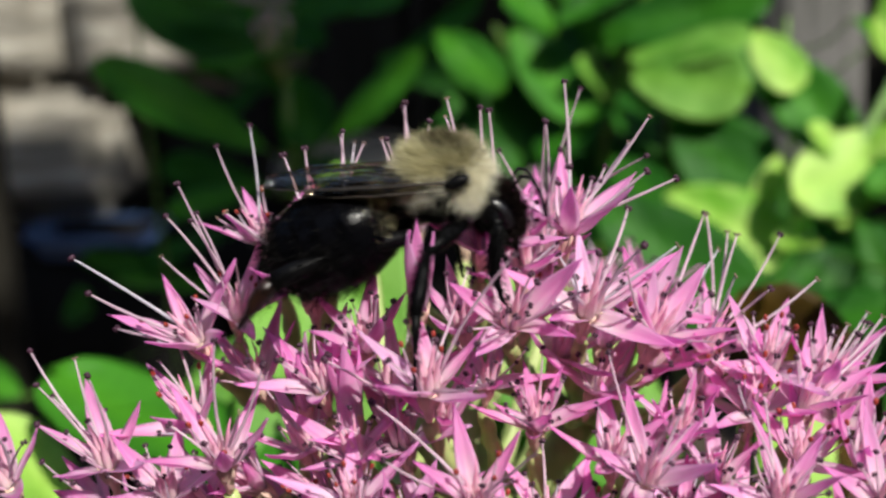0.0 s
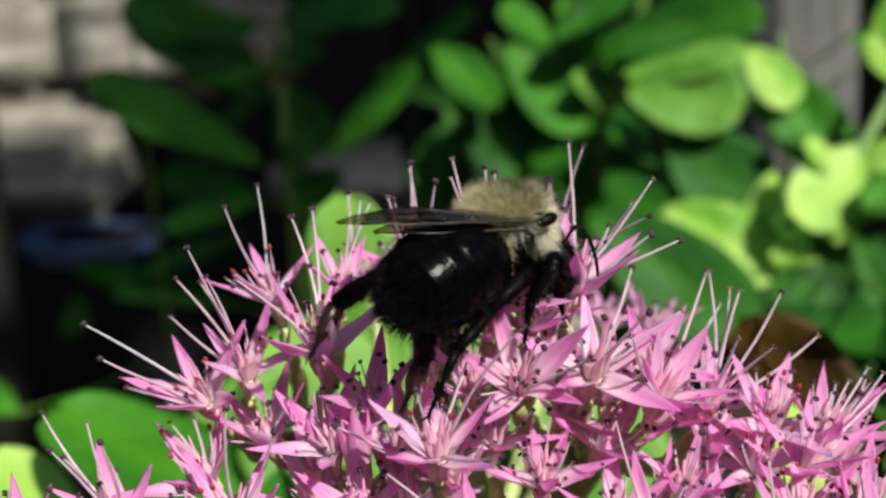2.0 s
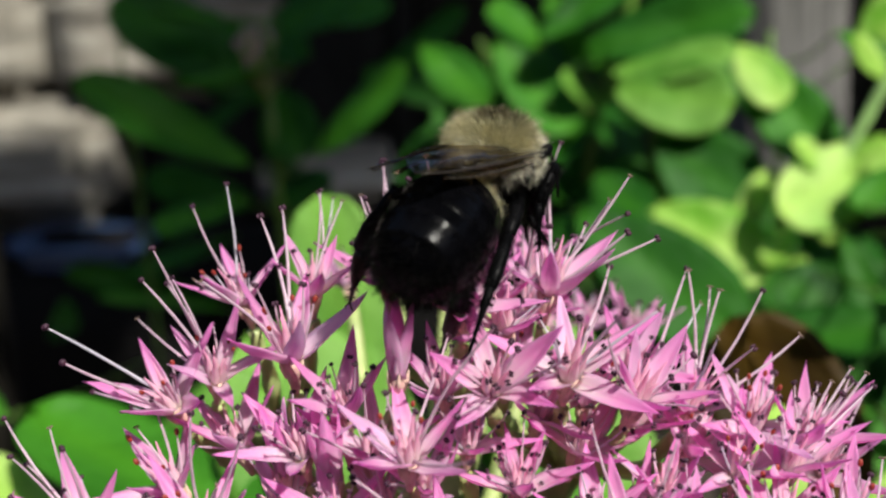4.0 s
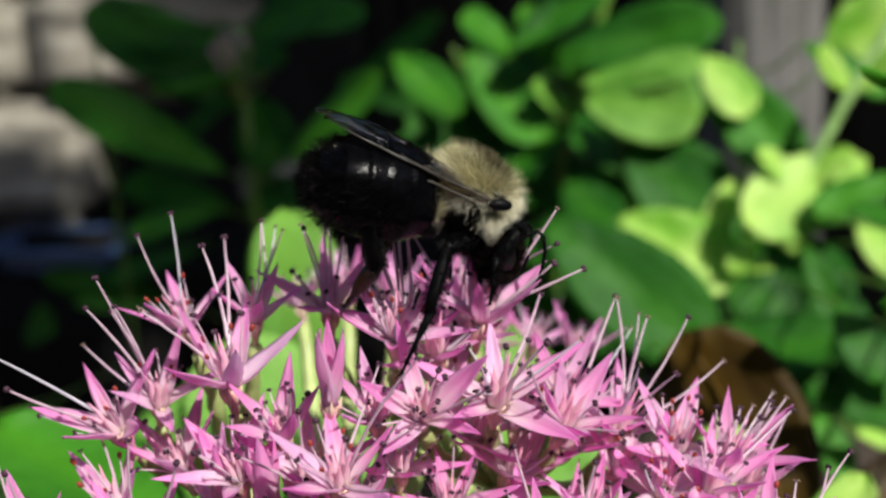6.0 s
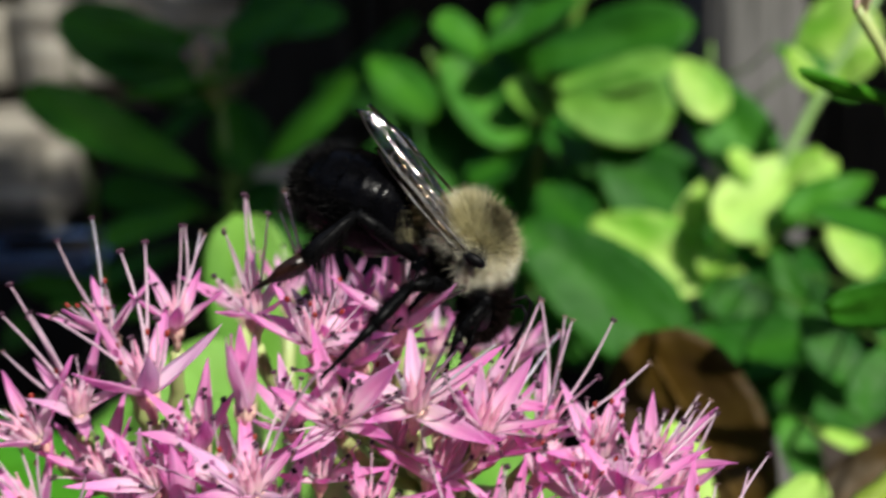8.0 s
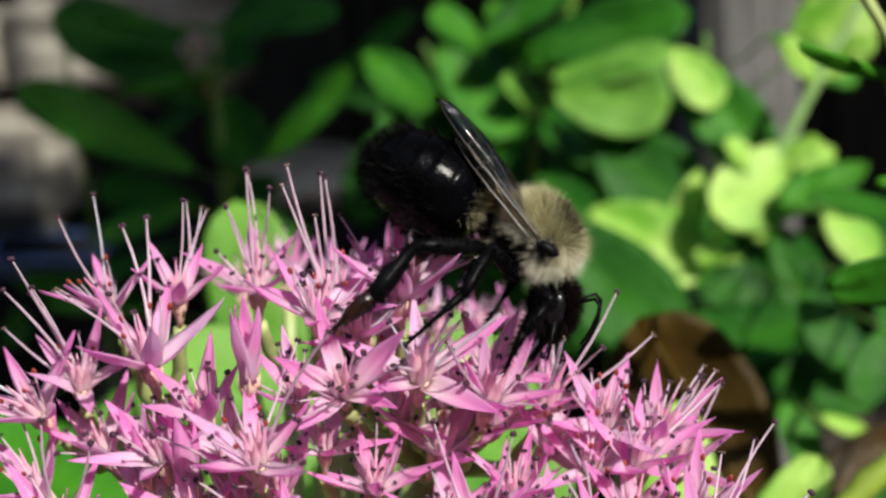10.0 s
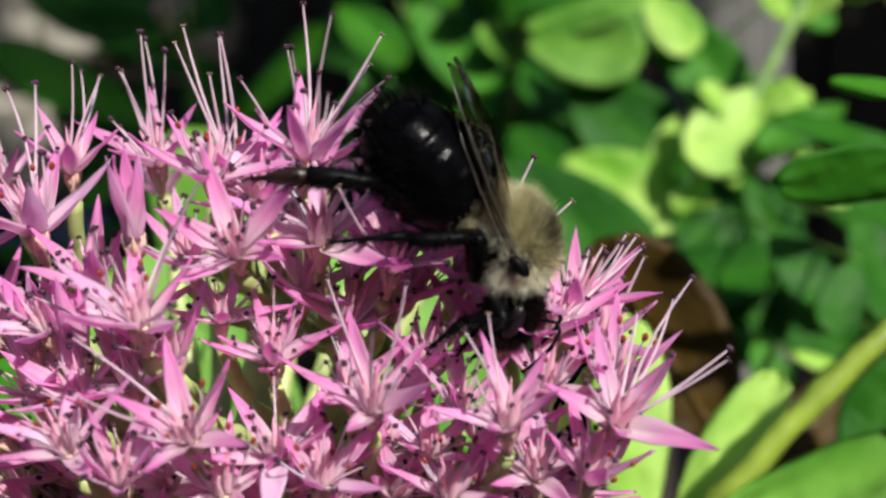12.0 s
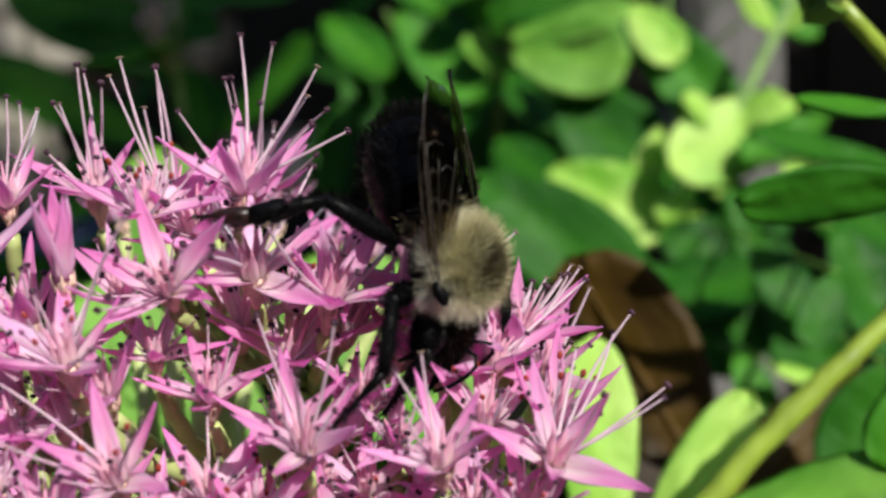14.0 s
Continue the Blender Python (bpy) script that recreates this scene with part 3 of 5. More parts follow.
RIGHT_STAMENS = [
    (0, 23.9, 73.0, 429.8),
    (0, 23.1, 71.0, 429.5),
    (0, 19.8, 70.0, 430.8),
    (1, 29.4, 73.6, 429.9),
    (1, 29.6, 71.5, 430.2),
    (1, 27.5, 72.0, 429.5),
    (1, 28.2, 70.0, 430.1),
    (1, 27.1, 69.0, 429.7),
    (2, 30.7, 74.0, 428.2),
    (2, 28.4, 70.0, 426.8),
    (6, 26.6, 72.0, 429.3),
    (6, 29.1, 73.0, 429.4),
    (6, 29.9, 71.0, 429.5),
    (6, 27.7, 69.0, 427.4),
]
LEFT_MID_LEAVES = [
    (-53.2, 329.1, 411.2, -102.8, 324.1, 435.5, 25.7, 0.5),
    (-41.1, 340.5, 440.5, -74.2, 328.7, 433.1, 14.2, 0.8),
    (-33.7, 329.6, 413.2, -4.5, 325.0, 439.8, 18.2, 0.4),
    (-53.3, 337.9, 452.3, -79.7, 328.3, 455.4, 11.8, 0.8),
    (-56.6, 336.8, 399.2, -83.4, 329.7, 389.8, 19.1, 0.6),
    (-63.6, 339.6, 364.2, -102.1, 330.5, 369.2, 15.9, 0.9),
    (-114.8, 285.2, 348.4, -134.9, 286.8, 356.0, 22.1, 0.7),
]
LEFT_DARK_LEAVES = [
    (-51.4, 344.3, 434.3, -96.4, 344.3, 458.2, 33.7, 0.4),
    (-47.5, 358.2, 451.5, -21.9, 355.2, 462.0, 27.7, 0.4),
    (-47.5, 354.0, 432.1, -39.7, 344.2, 409.8, 25.4, 0.3),
    (-81.7, 359.3, 456.8, -64.6, 350.5, 439.3, 30.0, 0.3),
    (-52.5, 356.4, 395.3, -29.4, 347.7, 402.1, 21.1, 0.5),
]
MID_MID_LEAVES = [
    (-1.8, 316.1, 446.4, 16.8, 302.3, 429.4, 19.1, 0.3),
    (19.1, 311.3, 447.5, 39.0, 300.7, 421.9, 25.1, 0.2),
    (32.2, 316.0, 446.0, 16.8, 313.2, 456.8, 17.4, 0.4),
    (44.2, 315.0, 441.3, 34.6, 318.9, 459.2, 13.5, 0.4),
    (45.1, 304.1, 437.8, 56.7, 307.3, 452.9, 10.0, 0.3),
]
MID_DARK_LEAVES = [
    (12.5, 319.3, 437.1, 23.5, 307.6, 406.1, 31.2, 0.3),
    (35.8, 320.6, 419.2, 52.2, 306.2, 399.9, 27.0, 0.5),
    (47.4, 302.1, 428.7, 25.8, 298.3, 410.5, 24.1, 0.6),
    (50.4, 287.1, 406.0, 34.2, 274.2, 393.4, 24.4, 0.5),
]
RIGHT_FRESH_LEAVES = [
    (46.1, 280.8, 439.6, 75.7, 270.7, 444.2, 18.1, 0.5),
    (46.5, 275.0, 436.1, 74.4, 266.4, 433.2, 26.9, 0.2),
]
RIGHT_SUNLIT_LEAVES = [
    (75.0, 271.3, 446.9, 85.1, 264.0, 432.6, 16.0, 0.25),
    (51.9, 254.0, 409.6, 78.5, 245.5, 396.3, 25.6, 0.4),
    (78.8, 255.2, 418.7, 71.9, 252.0, 402.3, 10.5, 0.2),
    (81.6, 242.2, 405.6, 75.1, 241.1, 399.3, 7.5, 0.4),
    (77.6, 240.0, 394.3, 84.8, 241.2, 401.2, 6.7, 0.5),
    (106.9, 245.4, 424.4, 76.3, 238.2, 410.4, 24.6, 0.2),
    (88.3, 238.5, 413.4, 88.2, 236.7, 404.7, 9.0, 0.3),
    (104.2, 269.9, 443.8, 121.6, 267.4, 458.6, 24.9, 0.2),
    (96.2, 223.2, 414.2, 106.7, 220.7, 403.7, 13.9, 0.3),
    (78.8, 177.1, 386.5, 87.6, 176.1, 383.1, 5.1, 0.6),
]
RIGHT_MID_LEAVES = [
    (77.9, 273.4, 442.4, 97.0, 262.8, 418.2, 24.2, 0.2),
    (97.6, 266.2, 450.0, 116.5, 258.1, 437.6, 11.3, 0.4),
    (110.2, 234.6, 422.1, 90.3, 233.3, 413.0, 13.7, 0.5),
    (76.1, 187.3, 386.4, 80.2, 179.8, 375.3, 9.8, 0.4),
]
RIGHT_DARK_LEAVES = [
    (81.4, 212.8, 411.6, 92.7, 196.4, 382.9, 15.5, 0.15),
    (53.4, 204.0, 390.0, 86.9, 199.0, 395.1, 19.7, 0.5),
    (82.4, 195.8, 378.7, 57.4, 195.2, 397.2, 22.0, 0.4),
    (96.4, 168.8, 420.1, 69.0, 161.1, 427.2, 8.6, 0.6),
    (85.3, 165.9, 405.0, 77.7, 158.8, 394.8, 9.9, 0.2),
    (92.5, 186.7, 407.8, 103.0, 176.4, 386.1, 21.1, 0.3),
    (100.2, 227.7, 409.1, 118.8, 214.3, 397.9, 25.1, 0.35),
    (83.1, 143.8, 397.7, 76.2, 140.5, 381.3, 15.1, 0.4),
]
RIGHT_SHADED_LEAVES = [
    (57.0, 272.4, 425.0, 79.5, 262.8, 406.4, 31.7, 0.25),
    (33.3, 244.6, 410.9, 69.0, 227.8, 383.5, 32.2, 0.4),
    (72.8, 230.9, 399.2, 93.1, 223.3, 389.6, 23.6, 0.4),
    (86.7, 252.9, 408.8, 100.1, 238.6, 390.4, 25.1, 0.3),
    (88.8, 218.6, 391.0, 100.8, 205.0, 376.0, 23.6, 0.4),
    (73.0, 212.1, 382.3, 56.6, 205.3, 371.8, 22.1, 0.5),
    (42.7, 275.9, 415.3, 52.3, 263.2, 404.5, 19.9, 0.5),
    (78.7, 186.9, 406.3, 85.2, 178.8, 394.1, 13.6, 0.3),
    (76.2, 205.2, 396.0, 82.6, 196.4, 380.4, 17.9, 0.3),
]
NEAR_LEAVES = [
    (-11.3, 111.5, 397.3, -48.5, 128.5, 405.0, 22.2, 0.8),
    (-43.3, 125.1, 389.3, -57.2, 127.7, 401.2, 13.8, 0.8),
    (-6.8, 131.6, 402.6, -13.5, 147.7, 430.3, 18.3, 0.15),
    (37.2, 104.3, 390.4, 37.6, 114.3, 412.6, 11.5, 0.1),
    (43.6, 113.4, 388.6, 56.8, 119.0, 403.6, 9.0, 0.3),
    (44.3, 100.0, 396.7, 69.3, 96.3, 402.9, 12.1, 0.7),
    (70.2, 106.0, 428.5, 48.7, 102.8, 428.8, 8.1, -0.3),
    (70.4, 101.6, 412.3, 62.3, 98.2, 402.9, 9.8, 0.4),
    (73.8, 116.6, 435.1, 58.5, 114.2, 435.5, 5.7, 0.7),
    (55.5, 104.3, 448.2, 44.1, 99.2, 451.0, 2.6, 0.8),
]
GAP_LEAVES = [
    (28.0, 120.8, 392.9, 5.4, 132.2, 417.7, 26.2, 0.6),
    (1.5, 124.6, 389.5, -22.7, 137.1, 414.3, 27.8, 0.6),
    (24.3, 123.9, 390.1, 6.0, 136.0, 414.1, 24.7, 0.6),
    (-5.4, 116.0, 389.6, -20.9, 128.5, 410.1, 24.3, 0.6),
    (-31.7, 122.4, 392.3, -18.2, 133.7, 408.6, 22.8, 0.6),
]


def leaf_mesh(length, width, thick, seed, material, curl=0.12):
    bm = bmesh.new()

    def outline(u):
        return width * 0.5 * min(1.0, u ** 0.75 * (1 - u) ** 0.5 * 1.75) * (1 + 0.03 * noise.noise((u * 7, seed, 0)))

    blade(bm, length, outline, thick, lambda u: curl * length * (u * u - 0.6 * u), 0.22, 18, 10, 0.035, seed)
    return mesh_of("leaf", bm, material)


def add_leaf(parent, row, material, label="", thick=1.3):
    bx, by, bz, tx, ty, tz, width, up = row
    base, tip = Vector((bx, by, bz)) * MM, Vector((tx, ty, tz)) * MM
    along = tip - base
    face = Vector((random.uniform(-0.25, 0.25), -(1 - up), up + 0.05))
    me = leaf_mesh(along.length, width * MM, thick * MM, random.uniform(0, 50), material, random.uniform(0.02, 0.2))
    return part("leaf", me, None, parent, label, frame_of(base, along, face))


def add_stem(parent, points, r0, r1, name="stem", material=None):
    """A stem through points, bent a little and knotted at the joints."""
    bm = bmesh.new()
    pts = [Vector(p) for p in points]
    fine, radii = [], []
    for i, (a, b) in enumerate(zip(pts, pts[1:])):
        for k in range(6):
            s = (i + k / 6) / (len(pts) - 1)
            fine.append(a.lerp(b, k / 6) + noise.noise_vector(a * 40 + Vector((k, 0, 0))) * r0 * 0.25)
            radii.append((r0 + (r1 - r0) * s) * (1.18 if k == 0 else 1.0))
    fine.append(pts[-1])
    radii.append(r1)
    tube(bm, fine, radii, 8)
    return part(name, bm, material or STEM, parent)


def joined_stem(parent, rows, r):
    """One upright stem past the bases of a plant's leaves, with a short stalk out to each."""
    bases = sorted((Vector(row[:3]) * MM for row in rows), key=lambda p: p.z)
    n = len(bases)
    x = sum(p.x for p in bases) / n
    y = max(p.y for p in bases) + 0.012
    add_stem(parent, [(x + 0.02, y + 0.02, 0.0), (x + 0.006, y, bases[0].z - 0.04), (x, y, sum(p.z for p in bases) / n), (x - 0.004, y, bases[-1].z)], r * 1.3, r * 0.7)
    for p in bases:
        foot = Vector((x, y, p.z - 0.006 - 0.3 * abs(p.x - x)))
        if (p - foot).length > 0.004:
            add_stem(parent, [foot, foot.lerp(p, 0.5) + Vector((0, 0, -0.002)), p], r * 0.5, r * 0.4, "stalk")


def background_plant(kinds, label, more=0):
    """Leaves grow in clumps, each clump on its own stem. kinds: rows of leaves with their material."""
    rows = sorted(((row, material) for some, material in kinds for row in some), key=lambda r: r[0][0])
    clumps, start = [], None
    far = max(row[0][1] for row in rows)
    for row in rows:
        if start is None or row[0][0] - start > 45:
            clumps.append([])
            start = row[0][0]
        clumps[-1].append(row)
    for clump in clumps:
        plant = thing("stonecrop_plant", label, "plant", "stonecrops behind the flower")
        for row, material in clump:
            add_leaf(plant, row, material)
            # filler leaves farther back, their shadow put into the darker green
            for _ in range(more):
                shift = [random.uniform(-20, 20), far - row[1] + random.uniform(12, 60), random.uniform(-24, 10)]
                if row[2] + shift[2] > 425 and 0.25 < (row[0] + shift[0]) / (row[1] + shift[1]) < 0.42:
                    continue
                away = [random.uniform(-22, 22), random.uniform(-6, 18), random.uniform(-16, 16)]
                add_leaf(plant, [row[i] + shift[i] for i in range(3)] + [row[i + 3] + shift[i] + away[i] for i in range(3)] + [row[6] * random.uniform(0.8, 1.1), random.uniform(0.2, 0.7)], SHADED_LEAF)
        joined_stem(plant, [row for row, _ in clump], 0.0009)


background_plant([(LEFT_MID_LEAVES, LEAF), (LEFT_DARK_LEAVES, SHADED_LEAF)], "stonecrop with dark green oval leaves in the shade", 1)
background_plant([(MID_MID_LEAVES, LEAF), (MID_DARK_LEAVES, SHADED_LEAF)], "stonecrop with fleshy green leaves in dappled light", 1)


def tall_stems():
    """Pale green stems of the stonecrops that rise past the leaves behind."""
    for points, r in ((((52, 330, 0), (45, 315, 400), (46, 300, 430), (56, 300, 462), (64, 302, 485)), 1.25), (((102, 262, 0), (88, 255, 380), (91, 245, 418), (102, 245, 440), (114, 247, 462)), 1.28)):
        plant = thing("stonecrop_plant", "tall stonecrop with a pale green stem and small paired leaves", "plant", "stonecrops behind the flower")
        add_stem(plant, [Vector(p) * MM for p in points], r * 1.2 * MM, r * 0.9 * MM, "stem", PALE_STEM if r > 1.27 else STEM)
        for p in points[2:4]:
            for side in (-1, 1):
                add_leaf(plant, [*p, p[0] + side * 11, p[1] - 4, p[2] + 9, 9.0, 0.4], PALE_SUNLIT_LEAF if r > 1.27 else FRESH_LEAF)


tall_stems()
background_plant([(RIGHT_SUNLIT_LEAVES, PALE_SUNLIT_LEAF), (RIGHT_FRESH_LEAVES, FRESH_LEAF), (RIGHT_MID_LEAVES, LEAF), (RIGHT_DARK_LEAVES, SHADED_LEAF), (RIGHT_SHADED_LEAVES, SHADED_LEAF)], "stonecrop with bright green sunlit fleshy leaves", 2)

# ---- the flowering stonecrop ----


def petal_mesh(seed):
    """A narrow pointed petal, channelled along its middle."""
    rnd = random.Random(seed)
    bm = bmesh.new()
    length, half = 5.8 * MM, rnd.uniform(0.60, 0.84) * MM
    bend, tip = rnd.uniform(0.02, 0.22), rnd.uniform(-0.20, 0.06)

    def outline(u):
        return half * (0.86 + 0.75 * u - 1.2 * u * u) / 0.976 if u < 0.34 else half * (1 - ((u - 0.34) / 0.66) ** 1.35) ** 0.95

    blade(bm, length, outline, 0.10 * MM, lambda u: length * (tip * u * u - bend * (1 - u) * u), 0.55, 12, 6, 0.03, seed)
    return mesh_of("petal", bm, PETAL)


def stamen_mesh(seed, length, bend, anther=0, thick=1.0):
    """A filament along +x with its anther at the end: 0 open and dark, 1 unopened and red, 2 withered."""
    rnd = random.Random(seed)
    bm = bmesh.new()
    sway = rnd.uniform(-0.05, 0.05)
    pts = [Vector((length * u, length * (sway * math.sin(math.pi * u)), length * bend * (u * u - u))) * MM for u in (0, 0.2, 0.4, 0.6, 0.8, 0.93, 1.0)]
    tube(bm, pts, [r * MM * thick for r in (0.12, 0.11, 0.10, 0.09, 0.08, 0.06, 0.045)], 6)
    tip = pts[-1]
    if anther == 1:
        blob(bm, tip + Vector((0.25, 0, 0)) * MM, (0.30 * MM, 0.19 * MM, 0.19 * MM), 8, 6, 1)
    elif anther == 2:
        for s in (-1, 1):
            tube(bm, [tip, tip + Vector((0.10, 0.13 * s, 0.05)) * MM, tip + Vector((0.05, 0.26 * s, 0.0)) * MM], [0.07 * MM, 0.08 * MM, 0.04 * MM], 5, 1)
    else:
        for s in (-1, 1):
            blob(bm, tip + Vector((0.06, 0.12 * s, 0.02 * s)) * MM, (0.19 * MM, 0.12 * MM, 0.23 * MM), 7, 5, 1)
    return mesh_of("stamen", bm, [FILAMENT, (ANTHER, RED_ANTHER, OLD_ANTHER)[anther]])


def pistil_mesh(seed):
    """Five slim pointed carpels that stand together and part at the tips."""
    rnd = random.Random(seed)
    bm = bmesh.new()
    for k in range(5):
        a = math.tau * (k + 0.5) / 5 + rnd.uniform(-0.15, 0.15)
        out = Vector((math.cos(a), math.sin(a), 0))
        h = rnd.uniform(3.0, 4.2)
        pts = [(out * r + Vector((0, 0, z))) * MM for r, z in ((0.22, 0), (0.42, 0.7), (0.52, 1.6), (0.62, h * 0.72), (0.95, h))]
        tube(bm, pts, [r * MM for r in (0.24, 0.32, 0.28, 0.13, 0.03)], 7)
    return mesh_of("pistil", bm, CARPEL)


def receptacle_mesh():
    """The pale cup and five short sepals under a floret."""
    bm = bmesh.new()
    tube(bm, [Vector((0, 0, z)) * MM for z in (-2.4, -1.7, -0.9, -0.2, 0.35)], [r * MM for r in (0.24, 0.36, 0.52, 0.62, 0.58)], 10)
    for k in range(5):
        a = math.tau * (k + 0.5) / 5
        out = Vector((math.cos(a), math.sin(a), 0))
        tube(bm, [(out * r + Vector((0, 0, z))) * MM for r, z in ((0.40, -1.1), (0.66, -0.3), (0.80, 0.6))], [0.2 * MM, 0.18 * MM, 0.04 * MM], 5)
    return mesh_of("receptacle", bm, CALYX)


PETALS = [petal_mesh(i) for i in range(9)]
LONG_STAMENS = {n: [stamen_mesh(60 + n * 3 + i, float(n), (0.12, -0.10, 0.02)[i], (0, 0, 2)[i], 1.15) for i in range(3)] for n in range(3, 14)}
STAMENS = [stamen_mesh(i, random.uniform(5.2, 7.0), random.uniform(-0.12, 0.16)) for i in range(8)]
SHORT_STAMENS = [stamen_mesh(20 + i, random.uniform(3.2, 4.8), random.uniform(-0.12, 0.2)) for i in range(8)]
RED_STAMENS = [stamen_mesh(40 + i, random.uniform(3.2, 4.4), random.uniform(0.0, 0.15), 1) for i in range(4)]
PISTILS = [pistil_mesh(i) for i in range(5)]
RECEPTACLE = receptacle_mesh()
DOME = Vector((0.3, 76.1, 409.0)) * MM


def add_floret(parent, at, size, rnd, kind="open", axis=None, stamens=10, petal_angle=None, tips=()):
    """One five-petalled star with ten stamens, facing along its axis; tips are the places of its longest anthers."""
    at = Vector(at)
    if axis is None:
        axis = (at - DOME).normalized()
        axis.y = 0.5 * axis.y - 0.25
        axis = (axis + Vector((rnd.uniform(-0.22, 0.22), rnd.uniform(-0.25, 0.1), rnd.uniform(0.3, 0.9)))).normalized()
    if petal_angle is None:
        petal_angle = rnd.uniform(0, 360)
    way = Vector((math.cos(radians(petal_angle)), 0, math.sin(radians(petal_angle))))
    side = way - way.dot(axis) * axis
    side = side.normalized() if side.length > 0.05 else axis.orthogonal().normalized()
    scale = size * 0.92
    turn = Matrix.Translation(at) @ Matrix((side, axis.cross(side), axis)).transposed().to_4x4() @ Matrix.Scale(scale, 4)
    floret = part("floret", RECEPTACLE, None, parent, m=turn)
    open_by = {"open": rnd.uniform(34, 62), "half": rnd.uniform(58, 70), "bud": 84}[kind]
    for k in range(5):
        up = open_by + rnd.uniform(-14, 16) * (0.3 if kind == "bud" else 1)
        m = pose(0, 0, 0, 0, 0, 72 * k + rnd.uniform(-7, 7)) @ pose(0.50 * MM, 0, 0.1 * MM, rnd.uniform(-14, 14), -up, 0) @ Matrix.Scale(rnd.uniform(0.9, 1.14), 4)
        part("petal", rnd.choice(PETALS), None, floret, m=m)
    if kind == "bud":
        return floret
    part("pistil", rnd.choice(PISTILS), None, floret)
    inverse = turn.inverted()
    for tip in tips:
        foot = Vector((rnd.uniform(-0.4, 0.4), rnd.uniform(-0.4, 0.4), 0.5)) * MM
        way = inverse @ Vector(tip) - foot
        n = max(3, min(13, round(way.length / MM)))
        part("stamen", rnd.choice(LONG_STAMENS[n]), None, floret, m=frame_of(foot, way, (rnd.uniform(-1, 1), rnd.uniform(-1, 1), 1)) @ Matrix.Scale(way.length / MM / n, 4))
    red = rnd.random() < 0.32
    long_share = rnd.uniform(0.0, 0.3)
    for k in range(max(4, stamens - len(tips))):
        early = red and k % 2 == 0
        up = rnd.uniform(60, 84) if early else rnd.uniform(38, 84)
        m = pose(0, 0, 0, 0, 0, 360 / stamens * k + rnd.uniform(-14, 14)) @ pose(0.45 * MM, 0, 0.3 * MM, rnd.uniform(0, 360) if not early else 0, -up, 0) @ Matrix.Scale(rnd.uniform(0.78, 1.06), 4)
        part("stamen", rnd.choice(RED_STAMENS if early else STAMENS if rnd.random() < long_share else SHORT_STAMENS), None, floret, m=m)
    return floret


FLORET_GROUPS = ((LEFT_FLORETS, LEFT_STAMENS), (LOW_LEFT_FLORETS, LOW_LEFT_STAMENS), (TOP_FLORETS, TOP_STAMENS), (RIDGE_FLORETS, RIDGE_STAMENS), (FRONT_FLORETS, FRONT_STAMENS), (RIGHT_FLORETS, RIGHT_STAMENS), (LOW_FLORETS, []))


